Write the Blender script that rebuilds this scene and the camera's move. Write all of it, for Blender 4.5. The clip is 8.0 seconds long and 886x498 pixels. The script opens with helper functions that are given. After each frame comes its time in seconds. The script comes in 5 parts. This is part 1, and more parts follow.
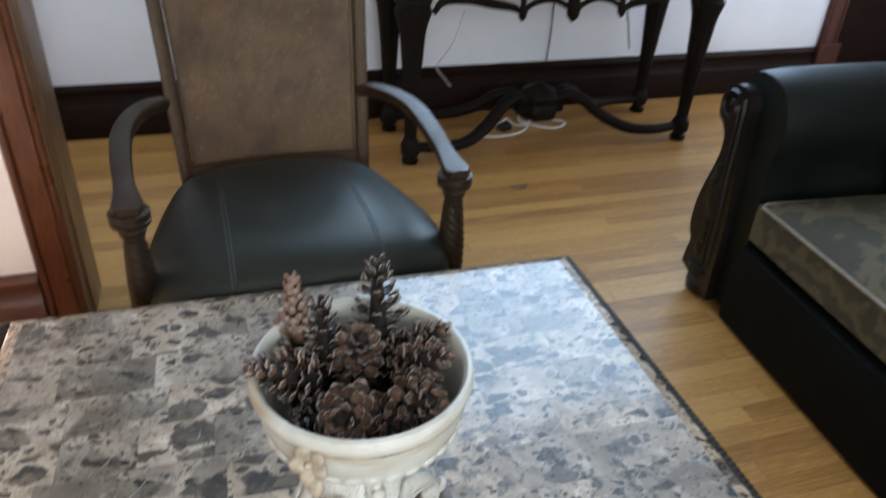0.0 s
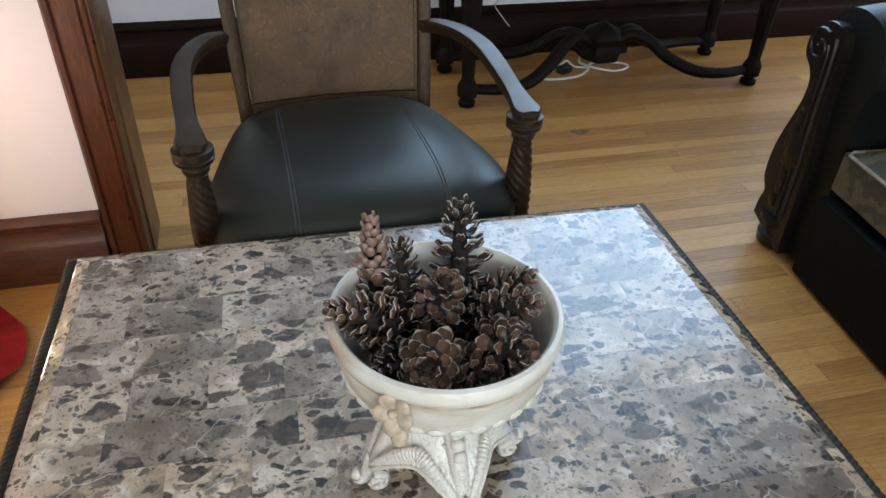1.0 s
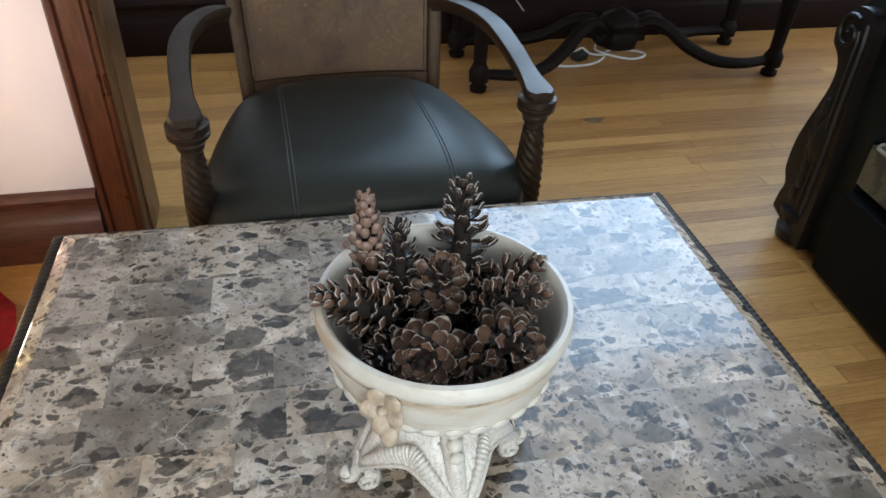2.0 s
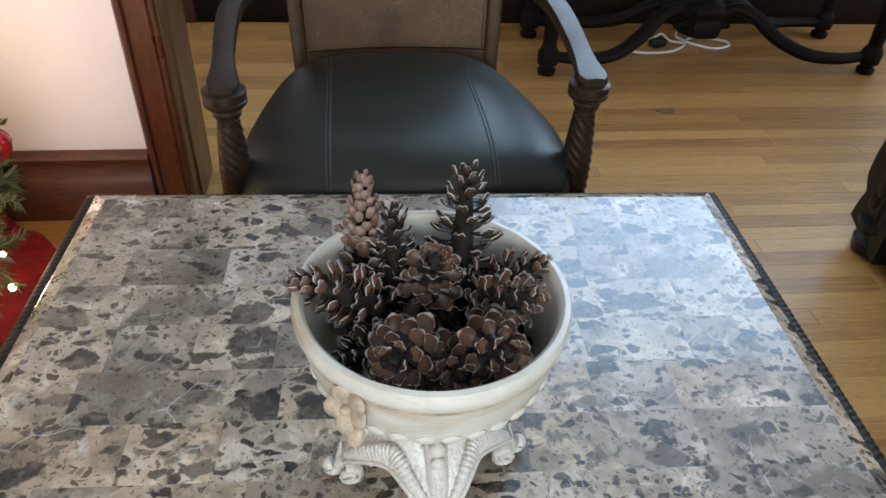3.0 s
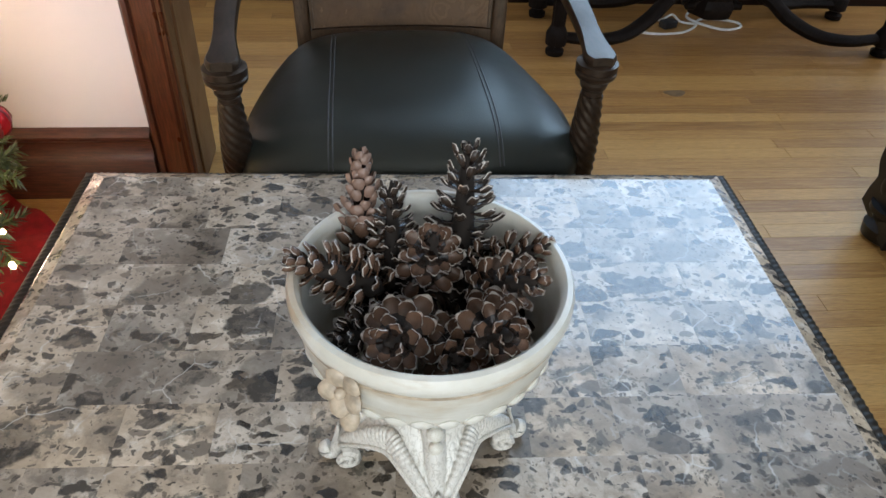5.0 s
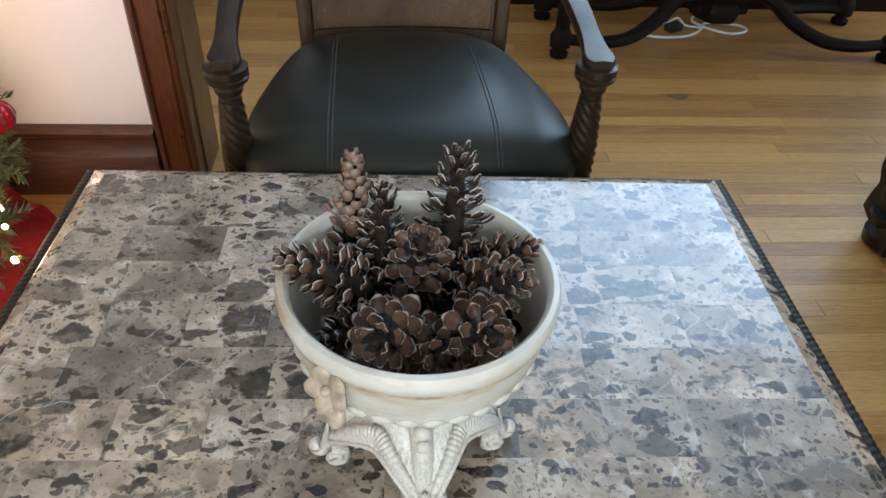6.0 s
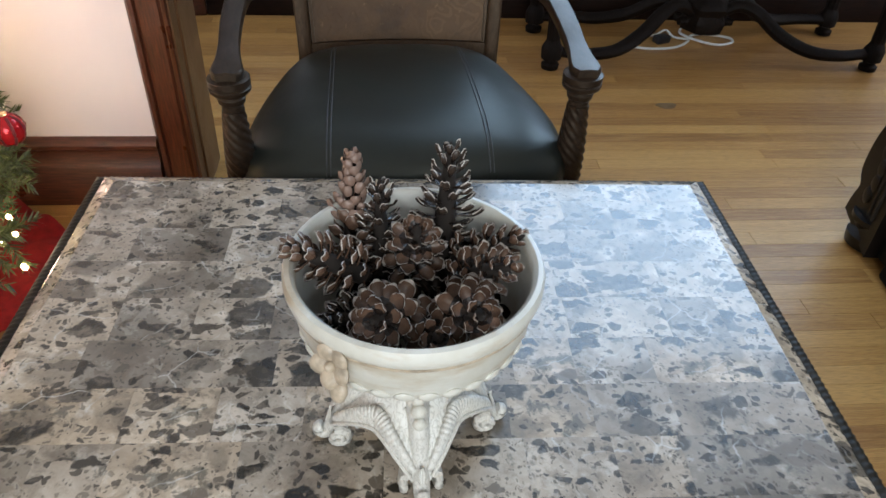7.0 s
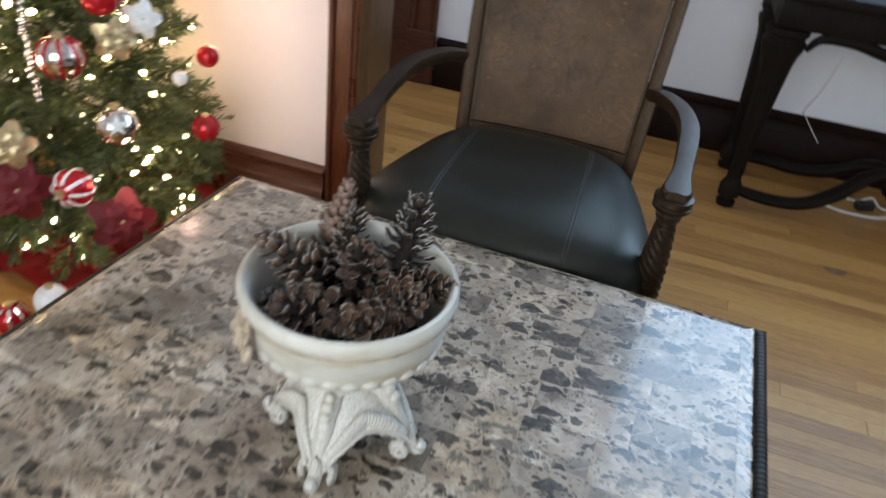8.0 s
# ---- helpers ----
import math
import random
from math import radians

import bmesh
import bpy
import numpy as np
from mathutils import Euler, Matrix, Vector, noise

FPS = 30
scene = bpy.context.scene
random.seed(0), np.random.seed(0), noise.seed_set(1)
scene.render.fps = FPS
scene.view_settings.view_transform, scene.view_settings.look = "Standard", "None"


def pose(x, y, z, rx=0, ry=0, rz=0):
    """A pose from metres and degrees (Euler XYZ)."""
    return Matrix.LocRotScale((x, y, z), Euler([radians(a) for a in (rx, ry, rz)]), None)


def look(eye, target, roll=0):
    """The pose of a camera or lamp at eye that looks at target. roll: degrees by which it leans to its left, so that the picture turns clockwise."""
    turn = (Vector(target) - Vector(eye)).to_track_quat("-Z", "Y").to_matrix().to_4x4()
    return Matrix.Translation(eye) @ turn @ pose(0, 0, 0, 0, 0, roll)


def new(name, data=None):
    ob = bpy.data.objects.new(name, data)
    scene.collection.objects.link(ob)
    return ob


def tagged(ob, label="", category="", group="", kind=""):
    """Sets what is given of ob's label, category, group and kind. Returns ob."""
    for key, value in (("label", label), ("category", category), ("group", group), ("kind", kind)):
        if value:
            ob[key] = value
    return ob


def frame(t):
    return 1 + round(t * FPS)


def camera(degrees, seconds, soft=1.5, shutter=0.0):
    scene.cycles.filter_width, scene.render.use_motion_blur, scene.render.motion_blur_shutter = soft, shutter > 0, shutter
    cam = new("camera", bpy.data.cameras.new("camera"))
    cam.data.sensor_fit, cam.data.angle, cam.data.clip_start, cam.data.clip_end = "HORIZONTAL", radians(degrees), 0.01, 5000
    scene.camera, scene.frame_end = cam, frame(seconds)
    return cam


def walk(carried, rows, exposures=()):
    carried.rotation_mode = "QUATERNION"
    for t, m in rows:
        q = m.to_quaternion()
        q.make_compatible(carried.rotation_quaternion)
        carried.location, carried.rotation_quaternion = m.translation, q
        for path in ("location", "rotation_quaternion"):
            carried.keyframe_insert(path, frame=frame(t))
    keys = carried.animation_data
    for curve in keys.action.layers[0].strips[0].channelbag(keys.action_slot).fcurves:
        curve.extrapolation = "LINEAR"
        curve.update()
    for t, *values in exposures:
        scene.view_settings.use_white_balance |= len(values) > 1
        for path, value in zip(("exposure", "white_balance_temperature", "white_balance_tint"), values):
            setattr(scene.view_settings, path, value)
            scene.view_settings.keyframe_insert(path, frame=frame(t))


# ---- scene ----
cam = camera(63.1, 8.0, soft=1.5, shutter=0.5)
PATH = [
    (0, (-0.094, -1.219, 1.322), (0.418, 0.409, 0.279), 3.0),
    (0.5, (-0.102, -1.176, 1.288), (0.288, 0.383, 0.098), 3.0),
    (1, (-0.133, -1.164, 1.283), (0.251, 0.414, 0.115), 2.1),
    (1.5, (-0.141, -1.142, 1.258), (0.271, 0.428, 0.089), 2.9),
    (3, (-0.023, -1.076, 1.214), (0.13, 0.485, -0.026), 2.9),
    (3.5, (-0.025, -1.067, 1.208), (0.109, 0.492, -0.039), 3.1),
    (4, (-0.03, -1.064, 1.203), (0.093, 0.483, -0.059), 3.2),
    (4.5, (-0.024, -1.062, 1.203), (0.106, 0.476, -0.069), 3.4),
    (5, (-0.015, -1.063, 1.201), (0.12, 0.469, -0.077), 3.1),
    (6.5, (0.004, -1.081, 1.209), (0.117, 0.453, -0.069), 3.6),
    (7, (0.002, -1.13, 1.224), (0.128, 0.428, -0.023), 3.0),
    (7.5, (0.08, -1.192, 1.269), (0.156, 0.415, 0.08), 4.8),
    (7.7, (0.198, -1.19, 1.262), (-0.003, 0.469, 0.164), 3.8),
    (7.9, (0.312, -1.175, 1.254), (-0.152, 0.441, 0.171), 5.4),
    (8, (0.328, -1.21, 1.263), (-0.162, 0.402, 0.186), 7.5),
]
walk(cam, [(t, look(eye, target, roll)) for t, eye, target, roll in PATH], [(0.0, 0.0), (7.2, 0.0), (8.0, -0.12)])

# ---- the rooms' extents ----
FAR, FRONT, BACK, LEFT, RIGHT, TOP = 2.11, 0.654, 0.850, -2.6, 4.0, 3.5
OPEN_L, OPEN_R, OPEN_TOP = -0.535, 2.5, 3.05

# ---- light ----
ROOM = pose(0, 0, 0, 0, 0, 1.6)
world = bpy.data.worlds.new("sky")
scene.world = world
world.use_nodes = True
sky = world.node_tree.nodes.new("ShaderNodeTexSky")
sky.sky_type, sky.sun_disc, sky.sun_elevation, sky.sun_rotation = "NISHITA", False, radians(35), radians(120)
world.node_tree.links.new(sky.outputs[0], world.node_tree.nodes["Background"].inputs[0])
world.node_tree.nodes["Background"].inputs[1].default_value = 0.1


def window_light(name, m, width, height, watts, colour):
    lamp = bpy.data.lights.new(name, "AREA")
    lamp.shape, lamp.size, lamp.size_y, lamp.energy, lamp.color = "RECTANGLE", width, height, watts, colour
    new(name, lamp).matrix_world = ROOM @ m


# daylight in the window openings: behind the camera, in the far wall and at the far room's right end
window_light("daylight_back", pose(0.0, -3.04, 1.65, 90, 0, 0), 2.2, 1.6, 78, (0.90, 0.96, 0.98))
window_light("daylight_far", pose(1.8, 2.16, 2.32, -90, 0, 0), 2.5, 2.1, 118, (0.50, 0.72, 1.0))
window_light("daylight_right", pose(4.04, 1.2, 1.7, 0, 90, 0), 1.5, 1.3, 26, (0.88, 0.94, 1.0))
# added fill without a known source, brightens the far room's white wall
window_light("fill_left", pose(LEFT - 0.04, 1.48, 1.7, 0, -90, 0), 1.4, 0.9, 20, (0.82, 0.91, 1.0))

# ---- materials ----


class Nodes:
    """A small wrapper round a material's node tree."""

    def __init__(self, name):
        self.mat = bpy.data.materials.new(name)
        self.mat.use_nodes = True
        self.tree = self.mat.node_tree
        self.bsdf = self.tree.nodes["Principled BSDF"]

    def add(self, kind, **values):
        node = self.tree.nodes.new(kind)
        for key, value in values.items():
            node.inputs[key.replace("_", " ")].default_value = value
        return node

    def link(self, a, b):
        self.tree.links.new(a, b)

    def coords(self, scale=(1, 1, 1), shift=None, source="Object"):
        tex = self.tree.nodes.new("ShaderNodeTexCoord")
        mapping = self.tree.nodes.new("ShaderNodeMapping")
        mapping.inputs["Scale"].default_value = scale
        self.link(tex.outputs[source], mapping.inputs["Vector"])
        if shift is not None:
            info = self.tree.nodes.new("ShaderNodeObjectInfo")
            mul = self.tree.nodes.new("ShaderNodeMath")
            mul.operation = "MULTIPLY"
            mul.inputs[1].default_value = shift
            self.link(info.outputs["Random"], mul.inputs[0])
            self.link(mul.outputs[0], mapping.inputs["Location"])
        return mapping.outputs[0]

    def noise(self, vector, scale, detail=4.0, rough=0.55, distortion=0.0):
        node = self.add("ShaderNodeTexNoise", Scale=scale, Detail=detail, Roughness=rough, Distortion=distortion)
        self.link(vector, node.inputs["Vector"])
        return node.outputs["Fac"]

    def ramp(self, value, stops):
        node = self.tree.nodes.new("ShaderNodeValToRGB")
        while len(node.color_ramp.elements) < len(stops):
            node.color_ramp.elements.new(0.5)
        for element, (at, colour) in zip(node.color_ramp.elements, stops):
            element.position = at
            element.color = (*colour, 1) if len(colour) == 3 else colour
        self.link(value, node.inputs[0])
        return node.outputs[0]

    def mix(self, a, b, factor, blend="MIX"):
        node = self.tree.nodes.new("ShaderNodeMix")
        node.data_type, node.blend_type = "RGBA", blend
        for value, i in ((factor, 0), (a, 6), (b, 7)):
            if isinstance(value, (int, float)):
                node.inputs[i].default_value = value
            elif isinstance(value, tuple):
                node.inputs[i].default_value = (*value, 1)
            else:
                self.link(value, node.inputs[i])
        return node.outputs[2]

    def maths(self, op, a, b=0.0):
        node = self.tree.nodes.new("ShaderNodeMath")
        node.operation = op
        for i, value in enumerate((a, b)):
            if isinstance(value, (int, float)):
                node.inputs[i].default_value = value
            else:
                self.link(value, node.inputs[i])
        return node.outputs[0]

    def colour(self, value):
        self.link(value, self.bsdf.inputs["Base Color"])

    def rough(self, value):
        if isinstance(value, (int, float)):
            self.bsdf.inputs["Roughness"].default_value = value
        else:
            self.link(value, self.bsdf.inputs["Roughness"])

    def bump(self, height, strength, distance=0.01):
        node = self.add("ShaderNodeBump", Strength=strength, Distance=distance)
        self.link(height, node.inputs["Height"])
        self.link(node.outputs[0], self.bsdf.inputs["Normal"])

    def random(self):
        return self.tree.nodes.new("ShaderNodeObjectInfo").outputs["Random"]


def grey(v):
    return (v, v, v)


def make_wood(name, dark, light, rough=0.35, axis=(3, 3, 40), bump=0.15, streak=6.0, shine=0.5):
    n = Nodes(name)
    v = n.coords(axis, 7.0)
    grain = n.noise(v, streak, 6, 0.6, 0.4)
    fine = n.noise(v, streak * 7, 3, 0.6)
    blotch = n.noise(n.coords((1, 1, 1)), 7, 3)
    base = n.ramp(grain, [(0.3, dark), (0.7, light)])
    base = n.mix(base, grey(0.0), n.ramp(fine, [(0.35, grey(0.35)), (0.6, grey(0.0))]))
    base = n.mix(base, light, n.ramp(blotch, [(0.55, grey(0)), (0.8, grey(0.35))]))
    n.colour(base)
    n.rough(n.ramp(blotch, [(0.3, grey(rough - 0.08)), (0.75, grey(rough + 0.12))]))
    n.bump(fine, bump, 0.002)
    n.bsdf.inputs["Specular IOR Level"].default_value = shine
    return n.mat


def make_floor_board(name="oak_board", joined=False):
    n = Nodes(name)
    v = n.coords((2.2, 40, 40), 13.0)
    grain = n.noise(v, 3.0, 6, 0.6, 0.5)
    fine = n.noise(v, 18.0, 3, 0.6)
    pick = n.tree.nodes.new("ShaderNodeNewGeometry").outputs["Random Per Island"] if joined else n.random()
    tone = n.ramp(pick, [(0.0, (0.27, 0.120, 0.031)), (0.2, (0.34, 0.160, 0.042)), (0.6, (0.41, 0.208, 0.058)), (1.0, (0.50, 0.275, 0.084))])
    base = n.mix(tone, (0.62, 0.36, 0.125), n.ramp(grain, [(0.4, grey(0)), (0.75, grey(0.55))]))
    base = n.mix(base, (0.10, 0.05, 0.02), n.ramp(fine, [(0.33, grey(0.45)), (0.55, grey(0))]))
    wear = n.noise(n.coords((1, 1, 1)), 2.3, 4)
    n.colour(base)
    n.rough(n.ramp(wear, [(0.3, grey(0.30)), (0.7, grey(0.48))]))
    n.bsdf.inputs["Specular IOR Level"].default_value = 0.32
    n.bump(fine, 0.12, 0.002)
    return n.mat


def make_marble(name="marble", tint=1.0):
    n = Nodes(name)
    v = n.coords((1, 1, 1), 9.0)

    def warped(scale, amount, detail):
        warp = n.add("ShaderNodeTexNoise", Scale=scale, Detail=detail)
        n.link(v, warp.inputs["Vector"])
        sway = n.tree.nodes.new("ShaderNodeVectorMath")
        sway.operation = "MULTIPLY_ADD"
        sway.inputs[1].default_value = (amount, amount, amount)
        n.link(warp.outputs["Color"], sway.inputs[0])
        n.link(v, sway.inputs[2])
        return sway.outputs[0]

    w = warped(18, 0.05, 5)
    chip = warped(45, 0.022, 6)

    def cells(scale, vector, feature="F1", stretch=(1, 1, 1)):
        node = n.tree.nodes.new("ShaderNodeTexVoronoi")
        node.feature = feature
        node.inputs["Scale"].default_value = scale
        mapping = n.tree.nodes.new("ShaderNodeMapping")
        mapping.inputs["Scale"].default_value = stretch
        n.link(vector, mapping.inputs["Vector"])
        n.link(mapping.outputs[0], node.inputs["Vector"])
        return node

    cloud = n.noise(w, 9, 8, 0.66)
    grit = n.noise(v, 70, 6, 0.7)
    base = n.ramp(cloud, [(0.30, (0.19 * tint, 0.150 * tint, 0.110 * tint)), (0.44, (0.33 * tint, 0.268 * tint, 0.203 * tint)), (0.56, (0.45 * tint, 0.375 * tint, 0.293 * tint)), (0.70, (0.62 * tint, 0.537 * tint, 0.433 * tint))])
    # whole tiles differ a little in tone
    base = n.mix(base, n.ramp(n.random(), [(0.0, grey(0.45)), (0.10, grey(0.55)), (0.20, grey(0.84)), (0.6, grey(1.0)), (0.9, (1.12, 1.06, 0.98)), (1.0, (1.22, 1.12, 0.98))]), 0.9, "MULTIPLY")
    # soft brown blotches with ragged edges
    base = n.mix(base, (0.115, 0.090, 0.066), n.ramp(n.noise(w, 13, 9, 0.72), [(0.52, grey(0)), (0.62, grey(0.5))]))
    base = n.mix(base, (0.060, 0.060, 0.045), n.ramp(n.noise(chip, 24, 8, 0.68), [(0.58, grey(0)), (0.64, grey(0.75))]))
    # fine brown peppering and pale chalky patches
    base = n.mix(base, (0.12, 0.092, 0.066), n.ramp(n.noise(w, 30, 9, 0.74), [(0.54, grey(0)), (0.68, grey(0.6))]))
    base = n.mix(base, (0.72 * tint, 0.64 * tint, 0.53 * tint), n.ramp(n.noise(v, 17, 8, 0.70), [(0.55, grey(0)), (0.70, grey(0.55))]))
    # angular dark fragments, from hand-wide patches down to specks
    for scale, rare, strength, stretch in ((7, 0.72, 0.5, (1, 1.2, 1)), (14, 0.85, 0.9, (0.8, 1.25, 1)), (27, 0.79, 1.0, (0.75, 1.4, 1)), (52, 0.78, 0.95, (0.85, 1.3, 1)), (105, 0.80, 0.85, (1, 1, 1)), (210, 0.82, 0.65, (1, 1, 1))):
        stones = cells(scale, chip, "F1", stretch)
        border = cells(scale, chip, "DISTANCE_TO_EDGE", stretch)
        pick = n.tree.nodes.new("ShaderNodeSeparateColor")
        n.link(stones.outputs["Color"], pick.inputs[0])
        rim = n.maths("SUBTRACT", border.outputs["Distance"], n.maths("MULTIPLY", pick.outputs[2], 0.16))
        rim = n.maths("SUBTRACT", rim, n.maths("MULTIPLY", n.maths("MULTIPLY", stones.outputs["Distance"], stones.outputs["Distance"]), 0.22))
        near = n.ramp(n.maths("ADD", rim, n.maths("MULTIPLY", grit, 0.09)), [(0.020, grey(0)), (0.080, grey(1))])
        chosen = n.ramp(pick.outputs[0], [(rare, grey(0)), (rare + 0.01, grey(1))])
        tone = n.ramp(pick.outputs[1], [(0.0, (0.010, 0.009, 0.007)), (0.45, (0.026, 0.022, 0.016)), (0.75, (0.070, 0.056, 0.040)), (1.0, (0.18, 0.143, 0.105))])
        tone = n.mix(tone, (0.24, 0.19, 0.145), n.ramp(n.noise(w, 60, 8, 0.75), [(0.50, grey(0)), (0.68, grey(0.55))]))
        base = n.mix(base, tone, n.maths("MULTIPLY", n.maths("MULTIPLY", near, chosen), strength))
    # hair-fine pale veins
    edge = cells(13, w, "DISTANCE_TO_EDGE")
    base = n.mix(base, (0.70 * tint, 0.66 * tint, 0.59 * tint), n.maths("MULTIPLY", n.ramp(edge.outputs["Distance"], [(0.0, grey(1)), (0.022, grey(0))]), n.ramp(n.noise(v, 12, 3), [(0.50, grey(0)), (0.62, grey(0.5))])))
    n.colour(base)
    n.rough(n.ramp(cloud, [(0.3, grey(0.20)), (0.7, grey(0.30))]))
    n.bsdf.inputs["Specular IOR Level"].default_value = 0.60
    n.bsdf.inputs["Coat Weight"].default_value = 0.3
    n.bsdf.inputs["Coat Roughness"].default_value = 0.06
    n.bump(n.noise(w, 40, 3), 0.04, 0.002)
    return n.mat


def make_leather(name, dark, light, rough, scale=90, bump=0.2, shine=0.42):
    n = Nodes(name)
    v = n.coords((1, 1, 1), 3.0)
    crease = n.add("ShaderNodeTexVoronoi", Scale=scale)
    crease.feature = "DISTANCE_TO_EDGE"
    n.link(v, crease.inputs["Vector"])
    soft = n.noise(v, 6, 4)
    n.colour(n.ramp(soft, [(0.3, dark), (0.75, light)]))
    n.bsdf.inputs["Specular IOR Level"].default_value = shine
    n.rough(n.ramp(soft, [(0.3, grey(rough - 0.06)), (0.7, grey(rough + 0.1))]))
    n.bump(n.ramp(crease.outputs["Distance"], [(0.0, grey(0)), (0.12, grey(1))]), bump, 0.001)
    return n.mat


def make_embossed():
    n = Nodes("embossed_leather")
    v = n.coords((1, 0.3, 1))
    swirl = n.add("ShaderNodeTexWave", Scale=9.0, Distortion=22.0, Detail=2.0, Detail_Scale=1.6)
    n.link(v, swirl.inputs["Vector"])
    leaf = n.ramp(swirl.outputs["Fac"], [(0.45, grey(0)), (0.58, grey(1))])
    soft = n.noise(v, 5, 5)
    fine = n.noise(v, 60, 3)
    base = n.ramp(soft, [(0.3, (0.070, 0.036, 0.015)), (0.7, (0.130, 0.072, 0.031))])
    base = n.mix(base, (0.19, 0.115, 0.058), n.maths("MULTIPLY", leaf, n.ramp(soft, [(0.45, grey(0)), (0.7, grey(0.5))])))
    base = n.mix(base, (0.26, 0.175, 0.10), n.ramp(fine, [(0.64, grey(0)), (0.72, grey(0.35))]))
    # worn, darker blotches
    base = n.mix(base, (0.022, 0.012, 0.006), n.ramp(n.noise(n.coords((1.5, 1, 1)), 6, 9, 0.72), [(0.50, grey(0)), (0.68, grey(0.5))]))
    n.colour(base)
    n.rough(n.ramp(fine, [(0.3, grey(0.42)), (0.7, grey(0.62))]))
    n.bsdf.inputs["Specular IOR Level"].default_value = 0.28
    n.bump(leaf, 0.32, 0.003)
    return n.mat


def make_paint(name, colour, rough=0.6, spread=0.06):
    n = Nodes(name)
    v = n.coords((1, 1, 1))
    cloud = n.noise(v, 2.2, 4)
    fine = n.noise(v, 180, 2)
    a = tuple(c * (1 - spread) for c in colour)
    b = tuple(min(1, c * (1 + spread)) for c in colour)
    n.colour(n.ramp(cloud, [(0.3, a), (0.7, b)]))
    n.rough(rough)
    n.bump(fine, 0.08, 0.001)
    return n.mat


def make_bowl(name="antiqued_ivory_resin", carved=0.0):
    n = Nodes(name)
    v = n.coords((1, 1, 1))
    cloud = n.noise(v, 16, 5, 0.6)
    fine = n.noise(v, 110, 3)
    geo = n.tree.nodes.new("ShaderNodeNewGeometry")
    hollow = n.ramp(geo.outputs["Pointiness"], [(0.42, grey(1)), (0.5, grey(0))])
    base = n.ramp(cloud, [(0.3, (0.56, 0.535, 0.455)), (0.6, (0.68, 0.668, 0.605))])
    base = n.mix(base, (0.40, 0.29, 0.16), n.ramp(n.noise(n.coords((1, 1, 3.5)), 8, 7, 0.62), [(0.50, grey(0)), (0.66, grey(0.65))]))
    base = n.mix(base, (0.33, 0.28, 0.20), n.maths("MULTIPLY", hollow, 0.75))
    n.colour(base)
    n.rough(n.ramp(cloud, [(0.3, grey(0.28)), (0.7, grey(0.45))]))
    n.bump(fine, 0.1, 0.001)
    if carved:
        # dark antiquing wash left in the hollows of the carving
        leafy = n.add("ShaderNodeTexWave", Scale=48.0, Distortion=14.0, Detail=5.0, Detail_Scale=2.5)
        n.link(v, leafy.inputs["Vector"])
        n.colour(n.mix(n.mix(base, (0.74, 0.72, 0.68), 0.5), (0.30, 0.27, 0.22), n.ramp(leafy.outputs["Fac"], [(0.05, grey(carved)), (0.26, grey(0.0))])))
        n.bump(leafy.outputs["Fac"], 0.18, 0.001)
    return n.mat


def make_scale(name, dark, light, rough=0.27):
    n = Nodes(name)
    v = n.coords((1, 1, 1), 5.0)
    info = n.tree.nodes.new("ShaderNodeNewGeometry")
    base = n.ramp(n.noise(v, 220, 3), [(0.3, dark), (0.7, light)])
    base = n.mix(base, n.ramp(info.outputs["Random Per Island"], [(0.0, grey(0.6)), (1.0, grey(1.25))]), 1.0, "MULTIPLY")
    n.colour(base)
    n.rough(rough)
    n.bump(n.noise(v, 500, 2), 0.2, 0.001)
    return n.mat


def make_damask():
    n = Nodes("olive_damask_fabric")
    v = n.coords((1, 1, 1))
    swirl = n.add("ShaderNodeTexWave", Scale=3.6, Distortion=11.0, Detail=5.0, Detail_Scale=2.6)
    swirl.wave_type = "RINGS"
    n.link(v, swirl.inputs["Vector"])
    leaf = n.ramp(swirl.outputs["Fac"], [(0.42, grey(0)), (0.72, grey(1))])
    weave = n.noise(v, 420, 2)
    base = n.mix((0.050, 0.043, 0.022), (0.108, 0.089, 0.044), leaf)
    base = n.mix(base, (0.02, 0.018, 0.012), n.ramp(weave, [(0.35, grey(0.6)), (0.6, grey(0))]))
    n.colour(base)
    n.rough(0.75)
    n.bump(n.mix(leaf, weave, 0.4), 0.4, 0.002)
    return n.mat


def make_plain(name, colour, rough=0.5, metal=0.0, emit=0.0, spread=0.25, scale=40):
    n = Nodes(name)
    v = n.coords((1, 1, 1), 4.0)
    n.colour(n.ramp(n.noise(v, scale, 4), [(0.3, tuple(c * (1 - spread) for c in colour)), (0.7, tuple(min(1, c * (1 + spread)) for c in colour))]))
    n.rough(rough)
    n.bsdf.inputs["Metallic"].default_value = metal
    if emit:
        n.bsdf.inputs["Emission Color"].default_value = (*colour, 1)
        n.bsdf.inputs["Emission Strength"].default_value = emit
    return n.mat


